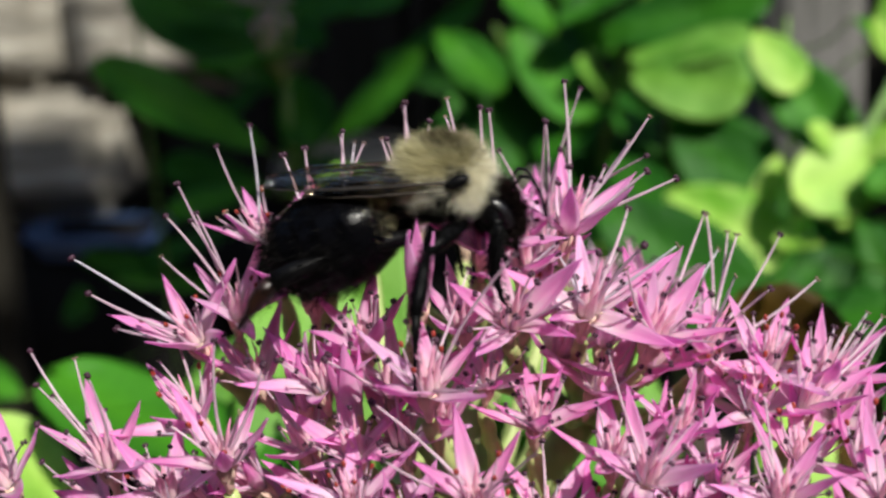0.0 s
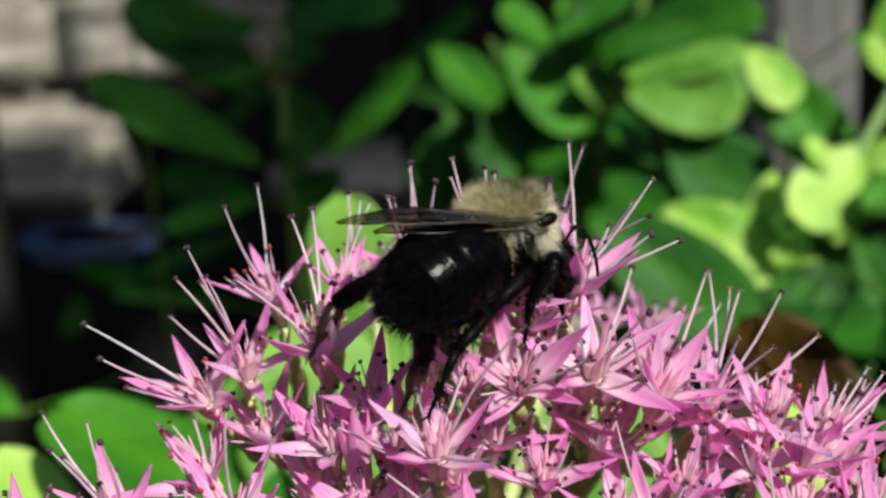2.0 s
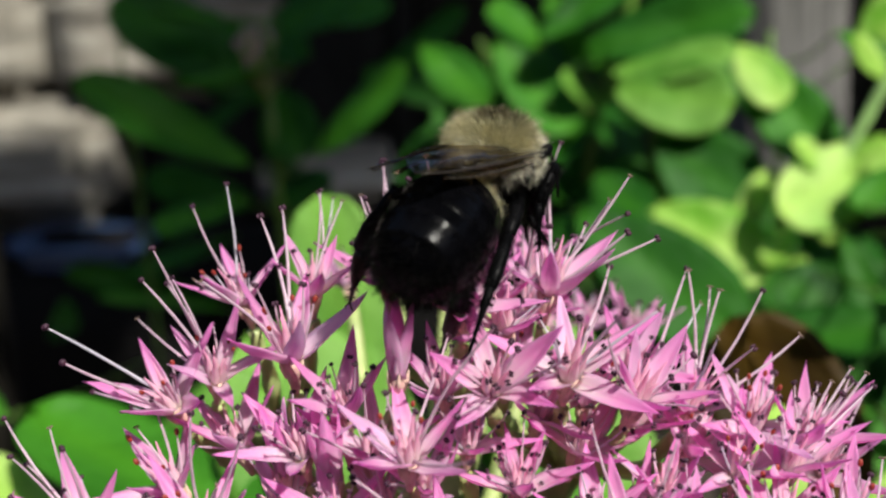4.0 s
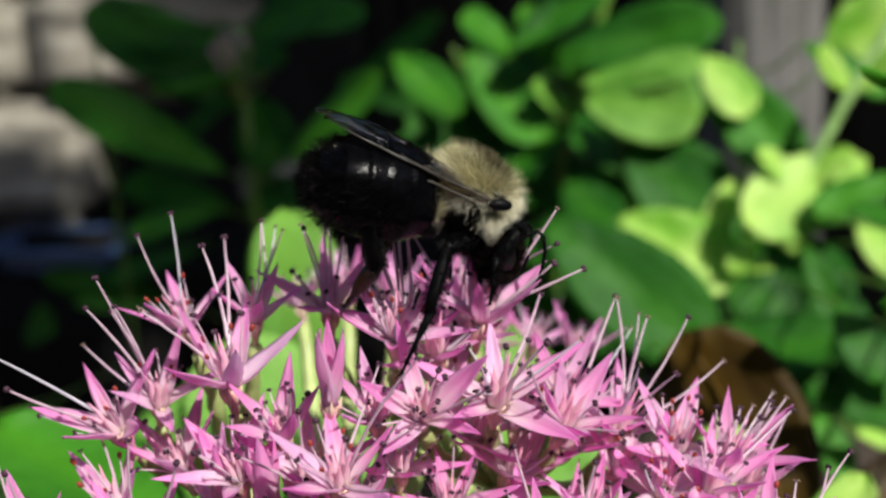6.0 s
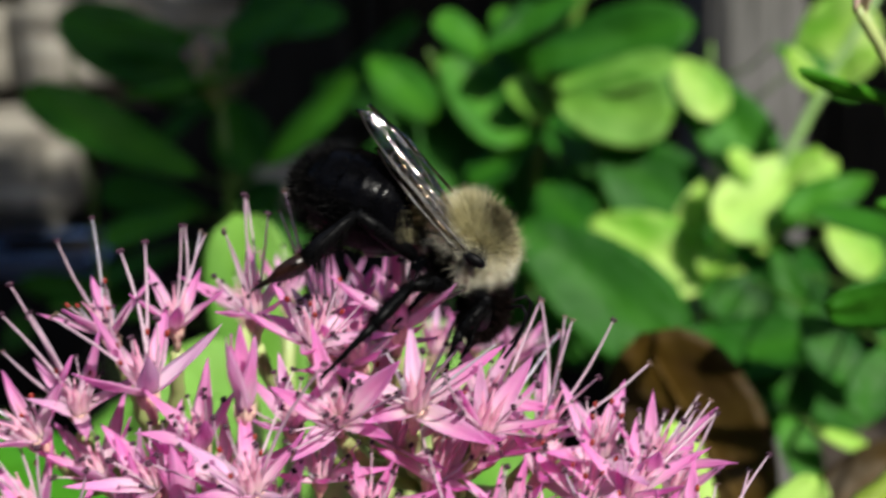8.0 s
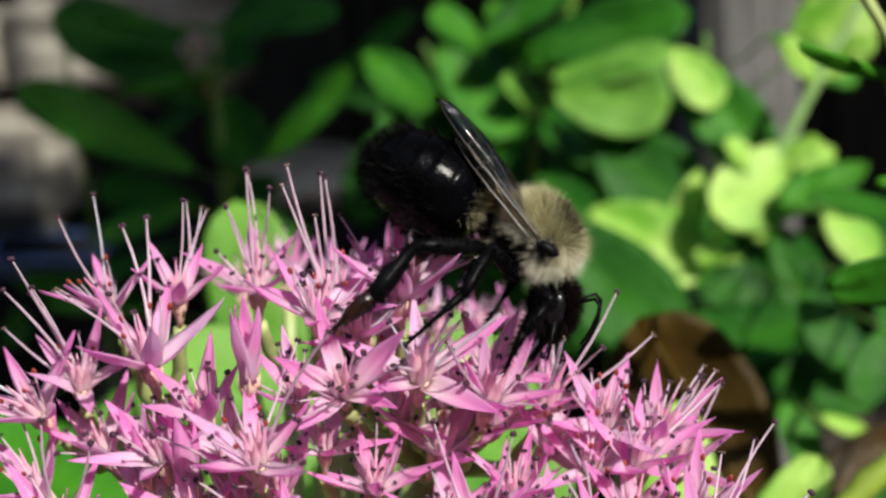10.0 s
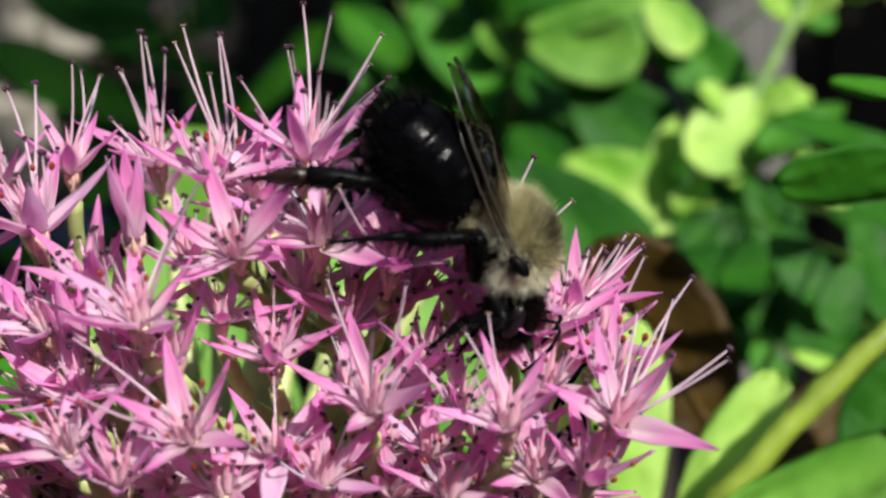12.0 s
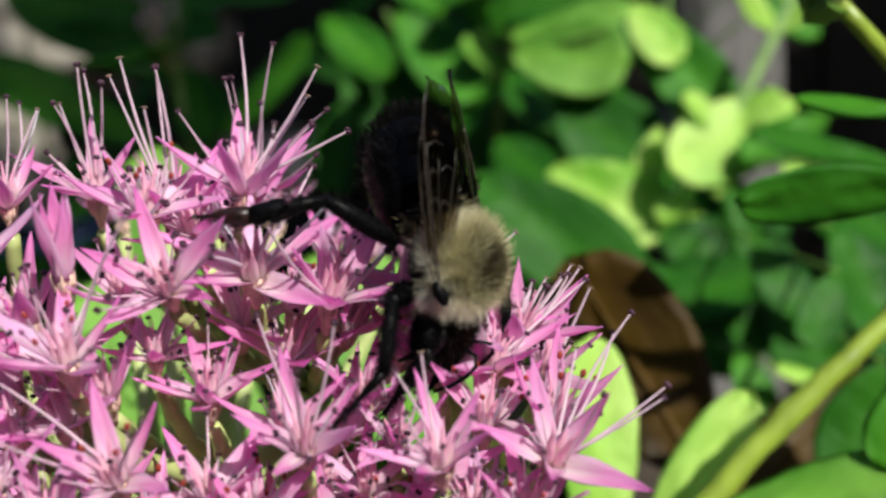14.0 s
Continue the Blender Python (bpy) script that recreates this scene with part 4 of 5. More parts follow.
def flowering_plant():
    rnd = random.Random(11)
    plant = thing("flowering_stonecrop", "flowering stonecrop with a dome of pink star-shaped florets", "flower")
    root = Vector((-5.2, 72.0, 413.6)) * MM
    stem_top = Vector((root.x + 0.004, root.y + 0.006, root.z - 0.012))
    add_stem(plant, [(stem_top.x + 0.01, stem_top.y + 0.03, 0.0), (stem_top.x, stem_top.y + 0.012, 0.2), stem_top], 0.0042, 0.0032)
    forks, spots = [], []
    for rows, tips in FLORET_GROUPS:
        places = [Vector(row[1:4]) * MM for row in rows]
        middle = sum(places, Vector()) / len(places)
        fork = middle + Vector((0, 0.013, -0.012))
        forks.append(fork)
        spots += places
        add_stem(plant, [stem_top, stem_top.lerp(fork, 0.5) + Vector((0, 0.002, -0.001)), fork], 0.0022, 0.0015, "branch", PEDICEL)
        for i, (row, at) in enumerate(zip(rows, places)):
            kind, size, right, up, angle = row[0], row[4], row[5], row[6], row[7]
            axis = Vector((right, -math.sqrt(max(0.02, 1 - right * right - up * up)), up + 0.4)).normalized()
            floret = add_floret(plant, at, size, rnd, kind, axis, 10, angle, [Vector(tip[1:]) * MM for tip in tips if tip[0] == i])
            base = at - axis * 2.4 * MM * size
            knee = base - axis * 0.003 + (fork - base) * 0.15
            add_stem(plant, [fork, knee, base], 0.0007, 0.0005, "pedicel", PEDICEL)
    # florets that fill the gaps of the dome
    for _ in range(4000):
        at = Vector((rnd.uniform(-0.029, 0.031), 0, rnd.uniform(0.404, 0.4335)))
        near = sorted((Vector((p.x - at.x, 0, p.z - at.z)).length, p.y) for p in spots)[:4]
        if near[0][0] < 0.0026 or near[0][0] > 0.0095 or at.z > 0.4305 - 20 * (at.x - 0.003) ** 2:
            continue
        close = [p for p in spots if Vector((p.x - at.x, 0, p.z - at.z)).length < 0.010]
        if not (any(p.x < at.x - 0.002 for p in close) and any(p.x > at.x + 0.002 for p in close) and any(p.z > at.z + 0.001 for p in close)):
            continue
        weights = [1 / n for n, _ in near]
        at.y = sum(w * y for w, (_, y) in zip(weights, near)) / sum(weights) + rnd.uniform(0.001, 0.004)
        spots.append(at)
        add_floret(plant, at, rnd.uniform(0.9, 1.1), rnd, "half" if rnd.random() < 0.3 else "open", None, 7)
        base = at - (at - DOME).normalized() * 0.0019
        fork = min(forks, key=lambda p: (p - base).length)
        add_stem(plant, [fork, base + Vector((0, 0.005, -0.0025)) + (fork - base) * 0.12, base], 0.0006, 0.0005, "pedicel", PEDICEL)
    # florets on the far side of the dome
    for i in range(7):
        a = math.pi * (0.22 + 0.4 * (i + 0.5) / 7)
        at = DOME + Vector((math.cos(a) * 0.026, 0.012 + math.sin(a) * 0.014 * rnd.uniform(0.7, 1.2), 0.0225 - 0.010 * abs(math.cos(a)) + rnd.uniform(-0.004, 0.001)))
        add_floret(plant, at, rnd.uniform(0.85, 1.0), rnd)
        add_stem(plant, [stem_top, stem_top.lerp(at, 0.5) + Vector((0, 0.003, -0.004)), at - (at - DOME).normalized() * 0.002], 0.0011, 0.0006, "pedicel", PEDICEL)
    for i, row in enumerate(NEAR_LEAVES[:3] + GAP_LEAVES):
        add_leaf(plant, row, PALE_SUNLIT_LEAF if i == 1 else FRESH_LEAF if i >= 2 else LEAF)
        add_stem(plant, [stem_top + Vector((0, 0.012, -0.03)), Vector(row[:3]) * MM], 0.0016, 0.0011, "stalk")
    return plant


flowering_plant()


def neighbour_plant():
    """A second stem that leans in, with its own flower head above."""
    rnd = random.Random(5)
    plant = thing("flowering_stonecrop", "leaning stonecrop stem with broad green leaves and pink florets", "flower")
    a, b, c = (Vector(p) * MM for p in ((45.6, 103.9, 395.9), (56.5, 105.7, 406.2), (68.3, 107.5, 416.3)))
    top = Vector((50.0, 97.4, 457.1)) * MM
    foot = Vector((57.9, 101.8, 446.2)) * MM
    add_stem(plant, [(a.x - 0.02, a.y + 0.05, 0.0), a + Vector((-0.012, 0.006, -0.05)), a, b, c, c.lerp(foot, 0.6) + Vector((0.008, 0, 0)), foot], 0.0017, 0.0008, "stem", YELLOW_STEM)
    for i, row in enumerate(NEAR_LEAVES[3:10]):
        # the fourth leaf stands in shade, which its darker green carries
        add_leaf(plant, row, PALE_SUNLIT_LEAF if i < 2 else FRESH_LEAF if i == 2 else SHADED_LEAF if i == 3 else LEAF)
        base = Vector(row[:3]) * MM
        near = min((a, b, c, foot), key=lambda p: (p - base).length)
        if (near - base).length > 0.002:
            add_stem(plant, [near, near.lerp(base, 0.5) + Vector((0, 0.001, -0.002)), base], 0.0013, 0.0009, "stalk")
    for i in range(7):
        at = top + Vector((0.004 * (i % 4) - 0.002 + rnd.uniform(-0.002, 0.002), 0.004 * (i % 2), 0.0025 * (i // 2) + rnd.uniform(0, 0.002)))
        add_floret(plant, at, 0.9, rnd, "half", Vector((rnd.uniform(-0.4, 0.3), rnd.uniform(-0.3, 0.2), 1)).normalized())
        add_stem(plant, [foot, foot.lerp(at, 0.6) + Vector((0.001, 0, -0.003)), at - Vector((0, 0, 0.0018))], 0.0005, 0.0004, "pedicel", PEDICEL)
    return plant


neighbour_plant()


def dry_leaf(base, tip, width, seed, label):
    """A dead leaf, curled along its length, with its midrib standing proud."""
    base, tip = Vector(base) * MM, Vector(tip) * MM
    ob = thing("dead_leaf", label, "leaf", "dead leaves")
    m = frame_of(base, tip - base, Vector((-0.3, -0.8, 0.4)))
    length = (tip - base).length
    part("leaf_blade", leaf_mesh(length, width * MM, 0.0008, seed, DRY_LEAF, 0.3), None, ob, m=m)
    bm = bmesh.new()
    tube(bm, [Vector((length * u, 0, 0.3 * length * (u * u - 0.6 * u) + 0.0006)) for u in (-0.12, 0, 0.2, 0.4, 0.6, 0.8, 0.95)], [0.0008, 0.0008, 0.0007, 0.0006, 0.0005, 0.0003, 0.0001], 6)
    part("midrib", bm, DRY_LEAF, ob, m=m)


dry_leaf((54.0, 127.5, 389.3), (40.0, 141.0, 414.6), 24, 4.0, "curled dark brown dead leaf caught among the stems")
dry_leaf((60.0, 148.0, 373.0), (90.0, 165.0, 386.0), 18, 9.0, "withered brown leaf lying across the stems below")


def bud_head():
    """A small head of faded, unopened buds on its own stem, far behind."""
    rnd = random.Random(21)
    at = Vector((-51.9, 338.2, 444.4)) * MM
    plant = thing("stonecrop_bud_head", "small faded pinkish brown stonecrop bud head in the shade", "flower")
    fork = at + Vector((0.003, 0.008, -0.014))
    add_stem(plant, [(fork.x + 0.01, fork.y + 0.03, 0.0), (fork.x + 0.004, fork.y + 0.008, fork.z - 0.1), fork], 0.0016, 0.0012)
    for _ in range(12):
        p = at + Vector((rnd.uniform(-0.007, 0.007), rnd.uniform(-0.003, 0.004), rnd.uniform(-0.006, 0.006)))
        add_floret(plant, p, 0.62, rnd, "bud", Vector((rnd.uniform(-0.5, 0.5), rnd.uniform(-0.6, 0.2), 1)).normalized())
        add_stem(plant, [fork, p - Vector((0, 0, 0.001))], 0.0006, 0.0004, "pedicel", PEDICEL)


bud_head()

# ---- the bumblebee; x ahead, y to its left, z up, from the middle of the thorax ----


def fur(bm, centre, semi, count, length, width, lean, rnd, keep=None, droop=0.0):
    """Single hairs on an ellipsoid: thin bent slivers that lean backwards."""
    centre = Vector(centre)
    for _ in range(count):
        d = Vector((rnd.gauss(0, 1), rnd.gauss(0, 1), rnd.gauss(0, 1))).normalized()
        if keep and not keep(d):
            continue
        root = centre + Vector((d.x * semi[0], d.y * semi[1], d.z * semi[2])) * 0.97
        normal = Vector((d.x / semi[0], d.y / semi[1], d.z / semi[2])).normalized()
        way = (normal + Vector((-lean, 0, -droop)) + noise.noise_vector(root * 1500) * 0.55 + Vector((rnd.gauss(0, 0.34), rnd.gauss(0, 0.34), rnd.gauss(0, 0.34)))).normalized()
        n = length * rnd.uniform(0.5, 1.15) * (1 + 0.35 * noise.noise(root * 2100))
        side = way.cross(Vector((rnd.gauss(0, 1), rnd.gauss(0, 1), rnd.gauss(0, 1)))).normalized() * width * 0.5
        bend = (way + Vector((-lean, 0, -droop)) * 0.6 + normal * 0.1).normalized()
        mid, tip = root + way * n * 0.55, root + way * n * 0.55 + bend * n * 0.45
        a, b, c, e, f = (bm.verts.new(p) for p in (root - side, root + side, mid + side * 0.8, mid - side * 0.8, tip))
        bm.faces.new((a, b, c, e))
        bm.faces.new((e, c, f))


LEGS = {  # hip, lengths of femur, tibia, tarsus
    "front_right": ((1.5, -1.1, -2.6), (2.7, 2.7, 2.6)), "mid_right": ((0.2, -1.4, -2.8), (4.0, 4.0, 4.2)), "hind_right": ((-2.7, -1.4, -2.4), (5.2, 4.3, 3.7)),
    "front_left": ((1.5, 1.1, -2.6), (2.7, 2.7, 2.6)), "mid_left": ((0.2, 1.4, -2.8), (4.0, 4.0, 4.2)), "hind_left": ((-2.7, 1.4, -2.4), (5.2, 4.3, 3.7)),
}


def segment_mesh(name, length, radii, rnd, material, hairs, flat=1.0, claw=False):
    """A leg segment along +x with stiff hairs."""
    bm = bmesh.new()
    n = len(radii)
    tube(bm, [Vector((length * i / (n - 1), 0, 0)) * MM for i in range(n)], [r * MM for r in radii], 8, 0, flat)
    if claw:
        for s in (-1, 1):
            tube(bm, [Vector((length, 0, 0)) * MM, Vector((length + 0.35, 0.22 * s, 0.0)) * MM, Vector((length + 0.55, 0.3 * s, -0.25)) * MM], [0.08 * MM, 0.06 * MM, 0.02 * MM], 5)
    for _ in range(hairs):
        u, a = rnd.random(), rnd.uniform(0, math.tau)
        r = radii[min(n - 1, int(u * n))] * 0.9
        out = Vector((0, math.cos(a), math.sin(a) * flat))
        root = Vector((length * u, 0, 0)) + out * r
        tip = root + (out + Vector((0.7, 0, 0))).normalized() * rnd.uniform(0.3, 0.7)
        side = Vector((0.02, -out.z * 0.025, out.y * 0.025))
        bm.faces.new([bm.verts.new(p * MM) for p in (root - side, root + side, tip)]).material_index = 1
    return mesh_of(name, bm, [material, DARK_FUR])


def wing_mesh(name, length, width, rnd):
    """A clear wing along -x, its front edge stiff, with veins standing proud."""
    bm = bmesh.new()
    nu, nv = 22, 8

    def edge(u):
        lead = 0.12 * width * math.sin(math.pi * u) + 0.05 * width * u
        chord = width * (0.14 + 0.9 * min(u, 0.62) ** 0.85)
        if u > 0.62:
            chord *= math.sqrt(max(0.0, 1 - ((u - 0.62) / 0.38) ** 2.3))
        return lead - 0.35 * width * max(0.0, u - 0.8) ** 1.5 * 4, lead - chord

    def at(u, w):
        lead, trail = edge(u)
        y = lead + (trail - lead) * w
        return Vector((-length * u, y, 0.10 * math.sin(9 * w + 2 * u) * u + 0.25 * u * w - 0.5 * u * u + 0.07 * noise.noise((u * 9, w * 5, width)))) * MM

    grid = [[[bm.verts.new(at(i / nu, k / nv) + Vector((0, 0, s * 0.006 * MM))) for k in range(nv + 1)] for i in range(nu + 1)] for s in (1, -1)]
    for sheet in grid:
        for i in range(nu):
            for k in range(nv):
                bm.faces.new((sheet[i][k], sheet[i + 1][k], sheet[i + 1][k + 1], sheet[i][k + 1]))
    for w0, w1, u0, u1, r in ((0, 0.0, 0, 0.98, 0.085), (0.10, 0.06, 0, 0.7, 0.06), (0.35, 0.35, 0, 0.62, 0.05), (0.6, 0.75, 0, 0.66, 0.05), (0.92, 0.95, 0, 0.5, 0.04)):
        steps = [u0 + (u1 - u0) * i / 10 for i in range(11)]
        tube(bm, [at(u, w0 + (w1 - w0) * i / 10) for i, u in enumerate(steps)], [r * MM * (1 - 0.5 * i / 10 + (1.2 * (1 - i / 3) if i < 3 else 0)) for i in range(11)], 5, 1)
    for u, w0, w1 in ((0.42, 0.08, 0.35), (0.55, 0.07, 0.36), (0.68, 0.05, 0.5), (0.4, 0.36, 0.68), (0.56, 0.36, 0.72)):
        tube(bm, [at(u, w0), at(u + 0.03, (w0 + w1) / 2), at(u, w1)], 0.032 * MM, 5, 1)
    return mesh_of(name, bm, [WING, VEIN])


WING_BASE, WING_TIP = Vector((0.9, 3.1, 0.15)), Vector((-10.7, 1.6, 4.4))


def build_bee():
    rnd = random.Random(3)
    bee = thing("bumblebee", "bumblebee with cream furry thorax and glossy black abdomen feeding on florets", "bumblebee")
    semi = (2.35 * MM, 2.45 * MM, 2.3 * MM)
    bm = bmesh.new()
    blob(bm, (0, 0, 0), semi, 20, 14)
    thorax = part("thorax", bm, THORAX_SKIN, bee)
    crown_way = Vector((0.45, 0, 1)).normalized()

    def bald(d):
        return (d - crown_way).length < rnd.uniform(0.45, 1.15)

    def below(d):
        return d.z < -0.55 or (abs(d.y) > rnd.uniform(0.25, 0.45) and d.x < rnd.uniform(0.05, 0.25) and d.z < rnd.uniform(-0.1, 0.2)) or (abs(d.y) > 0.5 and (Vector((d.x, abs(d.y), d.z)) - Vector((0.35, 0.93, 0.04))).length < rnd.uniform(0.22, 0.36))

    def flank(d):
        return d.z < rnd.uniform(0.1, 0.45) or d.x < rnd.uniform(-0.9, -0.55)

    bm = bmesh.new()
    fur(bm, (0, 0, 0), semi, 56000, 1.55 * MM, 0.020 * MM, 0.35, rnd, lambda d: not bald(d) and not below(d) and not flank(d))
    part("cream_fur", bm, CREAM_FUR, thorax, "dense cream yellow fur")
    bm = bmesh.new()
    fur(bm, (0, 0, 0), semi, 52000, 1.5 * MM, 0.020 * MM, 0.3, rnd, lambda d: not bald(d) and not below(d) and flank(d), 0.25)
    part("pale_fur", bm, PALE_FUR, thorax, "pale cream tufts on the flanks")
    bm = bmesh.new()
    fur(bm, (0, 0, 0), semi, 16000, 0.9 * MM, 0.045 * MM, 0.4, rnd, lambda d: below(d) or (d - crown_way).length < rnd.uniform(0.1, 0.4))
    part("dark_fur", bm, DARK_FUR, thorax, "short black fur")
    bm = bmesh.new()
    fur(bm, (0, 0, 0), semi, 30000, 1.1 * MM, 0.026 * MM, 0.35, rnd, lambda d: d.z > 0 and bald(d))
    part("olive_fur", bm, OLIVE_FUR, thorax, "dark olive fur on the back")

    # abdomen, with overlapping plates
    def plates(d):
        u = (1 - d.x) / 2
        round_off = (abs(d.x) ** 2.5 + (d.y * d.y + d.z * d.z) ** 1.25) ** (-1 / 2.5)
        step = (u * 6.2) % 1.0
        return (0.955 + 0.028 * step * step) * (1 - 0.12 * u) * round_off

    bm = bmesh.new()
    blob(bm, (0, 0, 0), (4.75 * MM, 3.68 * MM, 3.6 * MM), 44, 74, 0, plates)
    belly = part("abdomen", bm, CHITIN, bee, "glossy black banded abdomen", pose(-7.6 * MM, 0, -0.9 * MM, 0, 0, 0))
    semi = (4.55 * MM, 3.48 * MM, 3.4 * MM)
    bm = bmesh.new()
    fur(bm, (0, 0, 0), semi, 9000, 0.75 * MM, 0.030 * MM, 1.1, rnd, lambda d: d.x < 0.42 and ((1 - d.x) * 3.1 % 1.0 > 0.8 or abs(d.z) < 0.25))
    fur(bm, (0, 0, 0), semi, 5000, 1.0 * MM, 0.030 * MM, 0.6, rnd, lambda d: d.x < -0.55 or (d.z < -0.45 and d.x < 0.4))
    part("dark_fur", bm, DARK_FUR, belly, "fringes of short black hairs")
    bm = bmesh.new()
    fur(bm, (0, 0, 0), semi, 46000, 1.0 * MM, 0.022 * MM, 0.3, rnd, lambda d: d.x > rnd.uniform(0.68, 0.8) and d.z > rnd.uniform(-0.25, 0.1))
    part("cream_fur", bm, CREAM_FUR, belly, "cream fur on the first band")
    bm = bmesh.new()
    tube(bm, [Vector((x, 0, z)) * MM for x, z in ((-1.2, -0.4), (-2.6, -0.7), (-4.2, -0.8))], [2.0 * MM, 1.5 * MM, 1.8 * MM], 16)
    part("waist", bm, CHITIN, bee)

    # head, bent down under the thorax
    head_semi = (2.1 * MM, 1.85 * MM, 1.35 * MM)
    bm = bmesh.new()
    blob(bm, (0, 0, 0), head_semi, 18, 12, 0, lambda d: 1 - 0.14 * max(0, d.x))
    tube(bm, [Vector((1.6, 0, -0.2)) * MM, Vector((2.7, 0, -0.4)) * MM, Vector((4.0, 0, -0.9)) * MM], [0.5 * MM, 0.28 * MM, 0.10 * MM], 7)
    head = part("head", bm, CHITIN, bee, "", pose(2.6 * MM, 0, -3.4 * MM, 0, 75, 0))
    bm = bmesh.new()
    fur(bm, (0, 0, 0), head_semi, 9000, 0.8 * MM, 0.032 * MM, -0.2, rnd, lambda d: abs(d.y) < 0.82)
    part("face_fur", bm, FACE_FUR, head, "blackish brown facial fur")
    for s in (-1, 1):
        bm = bmesh.new()
        blob(bm, (0.0, 1.5 * s * MM, 0.15 * MM), (1.2 * MM, 0.45 * MM, 0.62 * MM), 14, 10)
        part("eye", bm, EYE_SHELL, head, "glossy dark compound eye")
        bm = bmesh.new()
        pts = [(-0.3, 0.45, 1.2), (-0.8, 0.8, 1.9), (-1.1, 1.05, 2.5), (-0.7, 1.2, 2.9), (0.3, 1.3, 2.9), (1.5, 1.4, 2.6), (2.6, 1.4, 2.1)]
        tube(bm, [Vector((x, y * s, z)) * MM for x, y, z in pts], [r * MM for r in (0.11, 0.11, 0.13, 0.13, 0.13, 0.13, 0.10)], 8)
        part("antenna", bm, LEG_CHITIN, head)

    # wings, folded back over the abdomen like a low roof
    for s in (-1, 1):
        flip = Vector((1, s, 1))
        base, tip = WING_BASE * flip, WING_TIP * flip
        for name, length, width, shift, roll in (("forewing", 12.2, 4.2, Vector((0, 0, 0)), 16), ("hindwing", 8.8, 3.0, Vector((-0.9, -0.15 * s, -0.25)), 19)):
            m = frame_of((base + shift) * MM, base - tip, (0, 0, 1)) @ pose(0, 0, 0, roll * -s, 0, 0) @ Matrix.Diagonal((1, s, 1, 1))
            part(name, wing_mesh(name, length, width, rnd), None, bee, "smoky translucent wing", m)
        bm = bmesh.new()
        blob(bm, (base + Vector((-0.1, 0.15 * s, 0.05))) * MM, (0.8 * MM, 0.40 * MM, 0.40 * MM), 12, 9)
        part("wing_base", bm, LEG_CHITIN, bee, "glossy black cap at the wing's root")

    legs = {}
    for name, (hip, lengths) in LEGS.items():
        hind = name.startswith("hind")
        a, b, c = lengths
        legs[name] = (
            part("femur", segment_mesh("femur", a, (0.42, 0.60, 0.58, 0.40) if hind else (0.38, 0.55, 0.52, 0.34), rnd, LEG_CHITIN, 700), None, bee),
            part("tibia", segment_mesh("tibia", b, (0.36, 0.56, 0.80, 0.70) if hind else (0.32, 0.44, 0.48, 0.38), rnd, LEG_CHITIN, 620, 0.85 if hind else 0.9), None, bee),
            part("tarsus", segment_mesh("tarsus", c, (0.60, 0.66, 0.56, 0.18, 0.12) if hind else (0.34, 0.30, 0.16, 0.13, 0.11), rnd, BROWN_CHITIN if hind else LEG_CHITIN, 200, 0.9, True), None, bee),
        )
    return bee, legs, belly, head


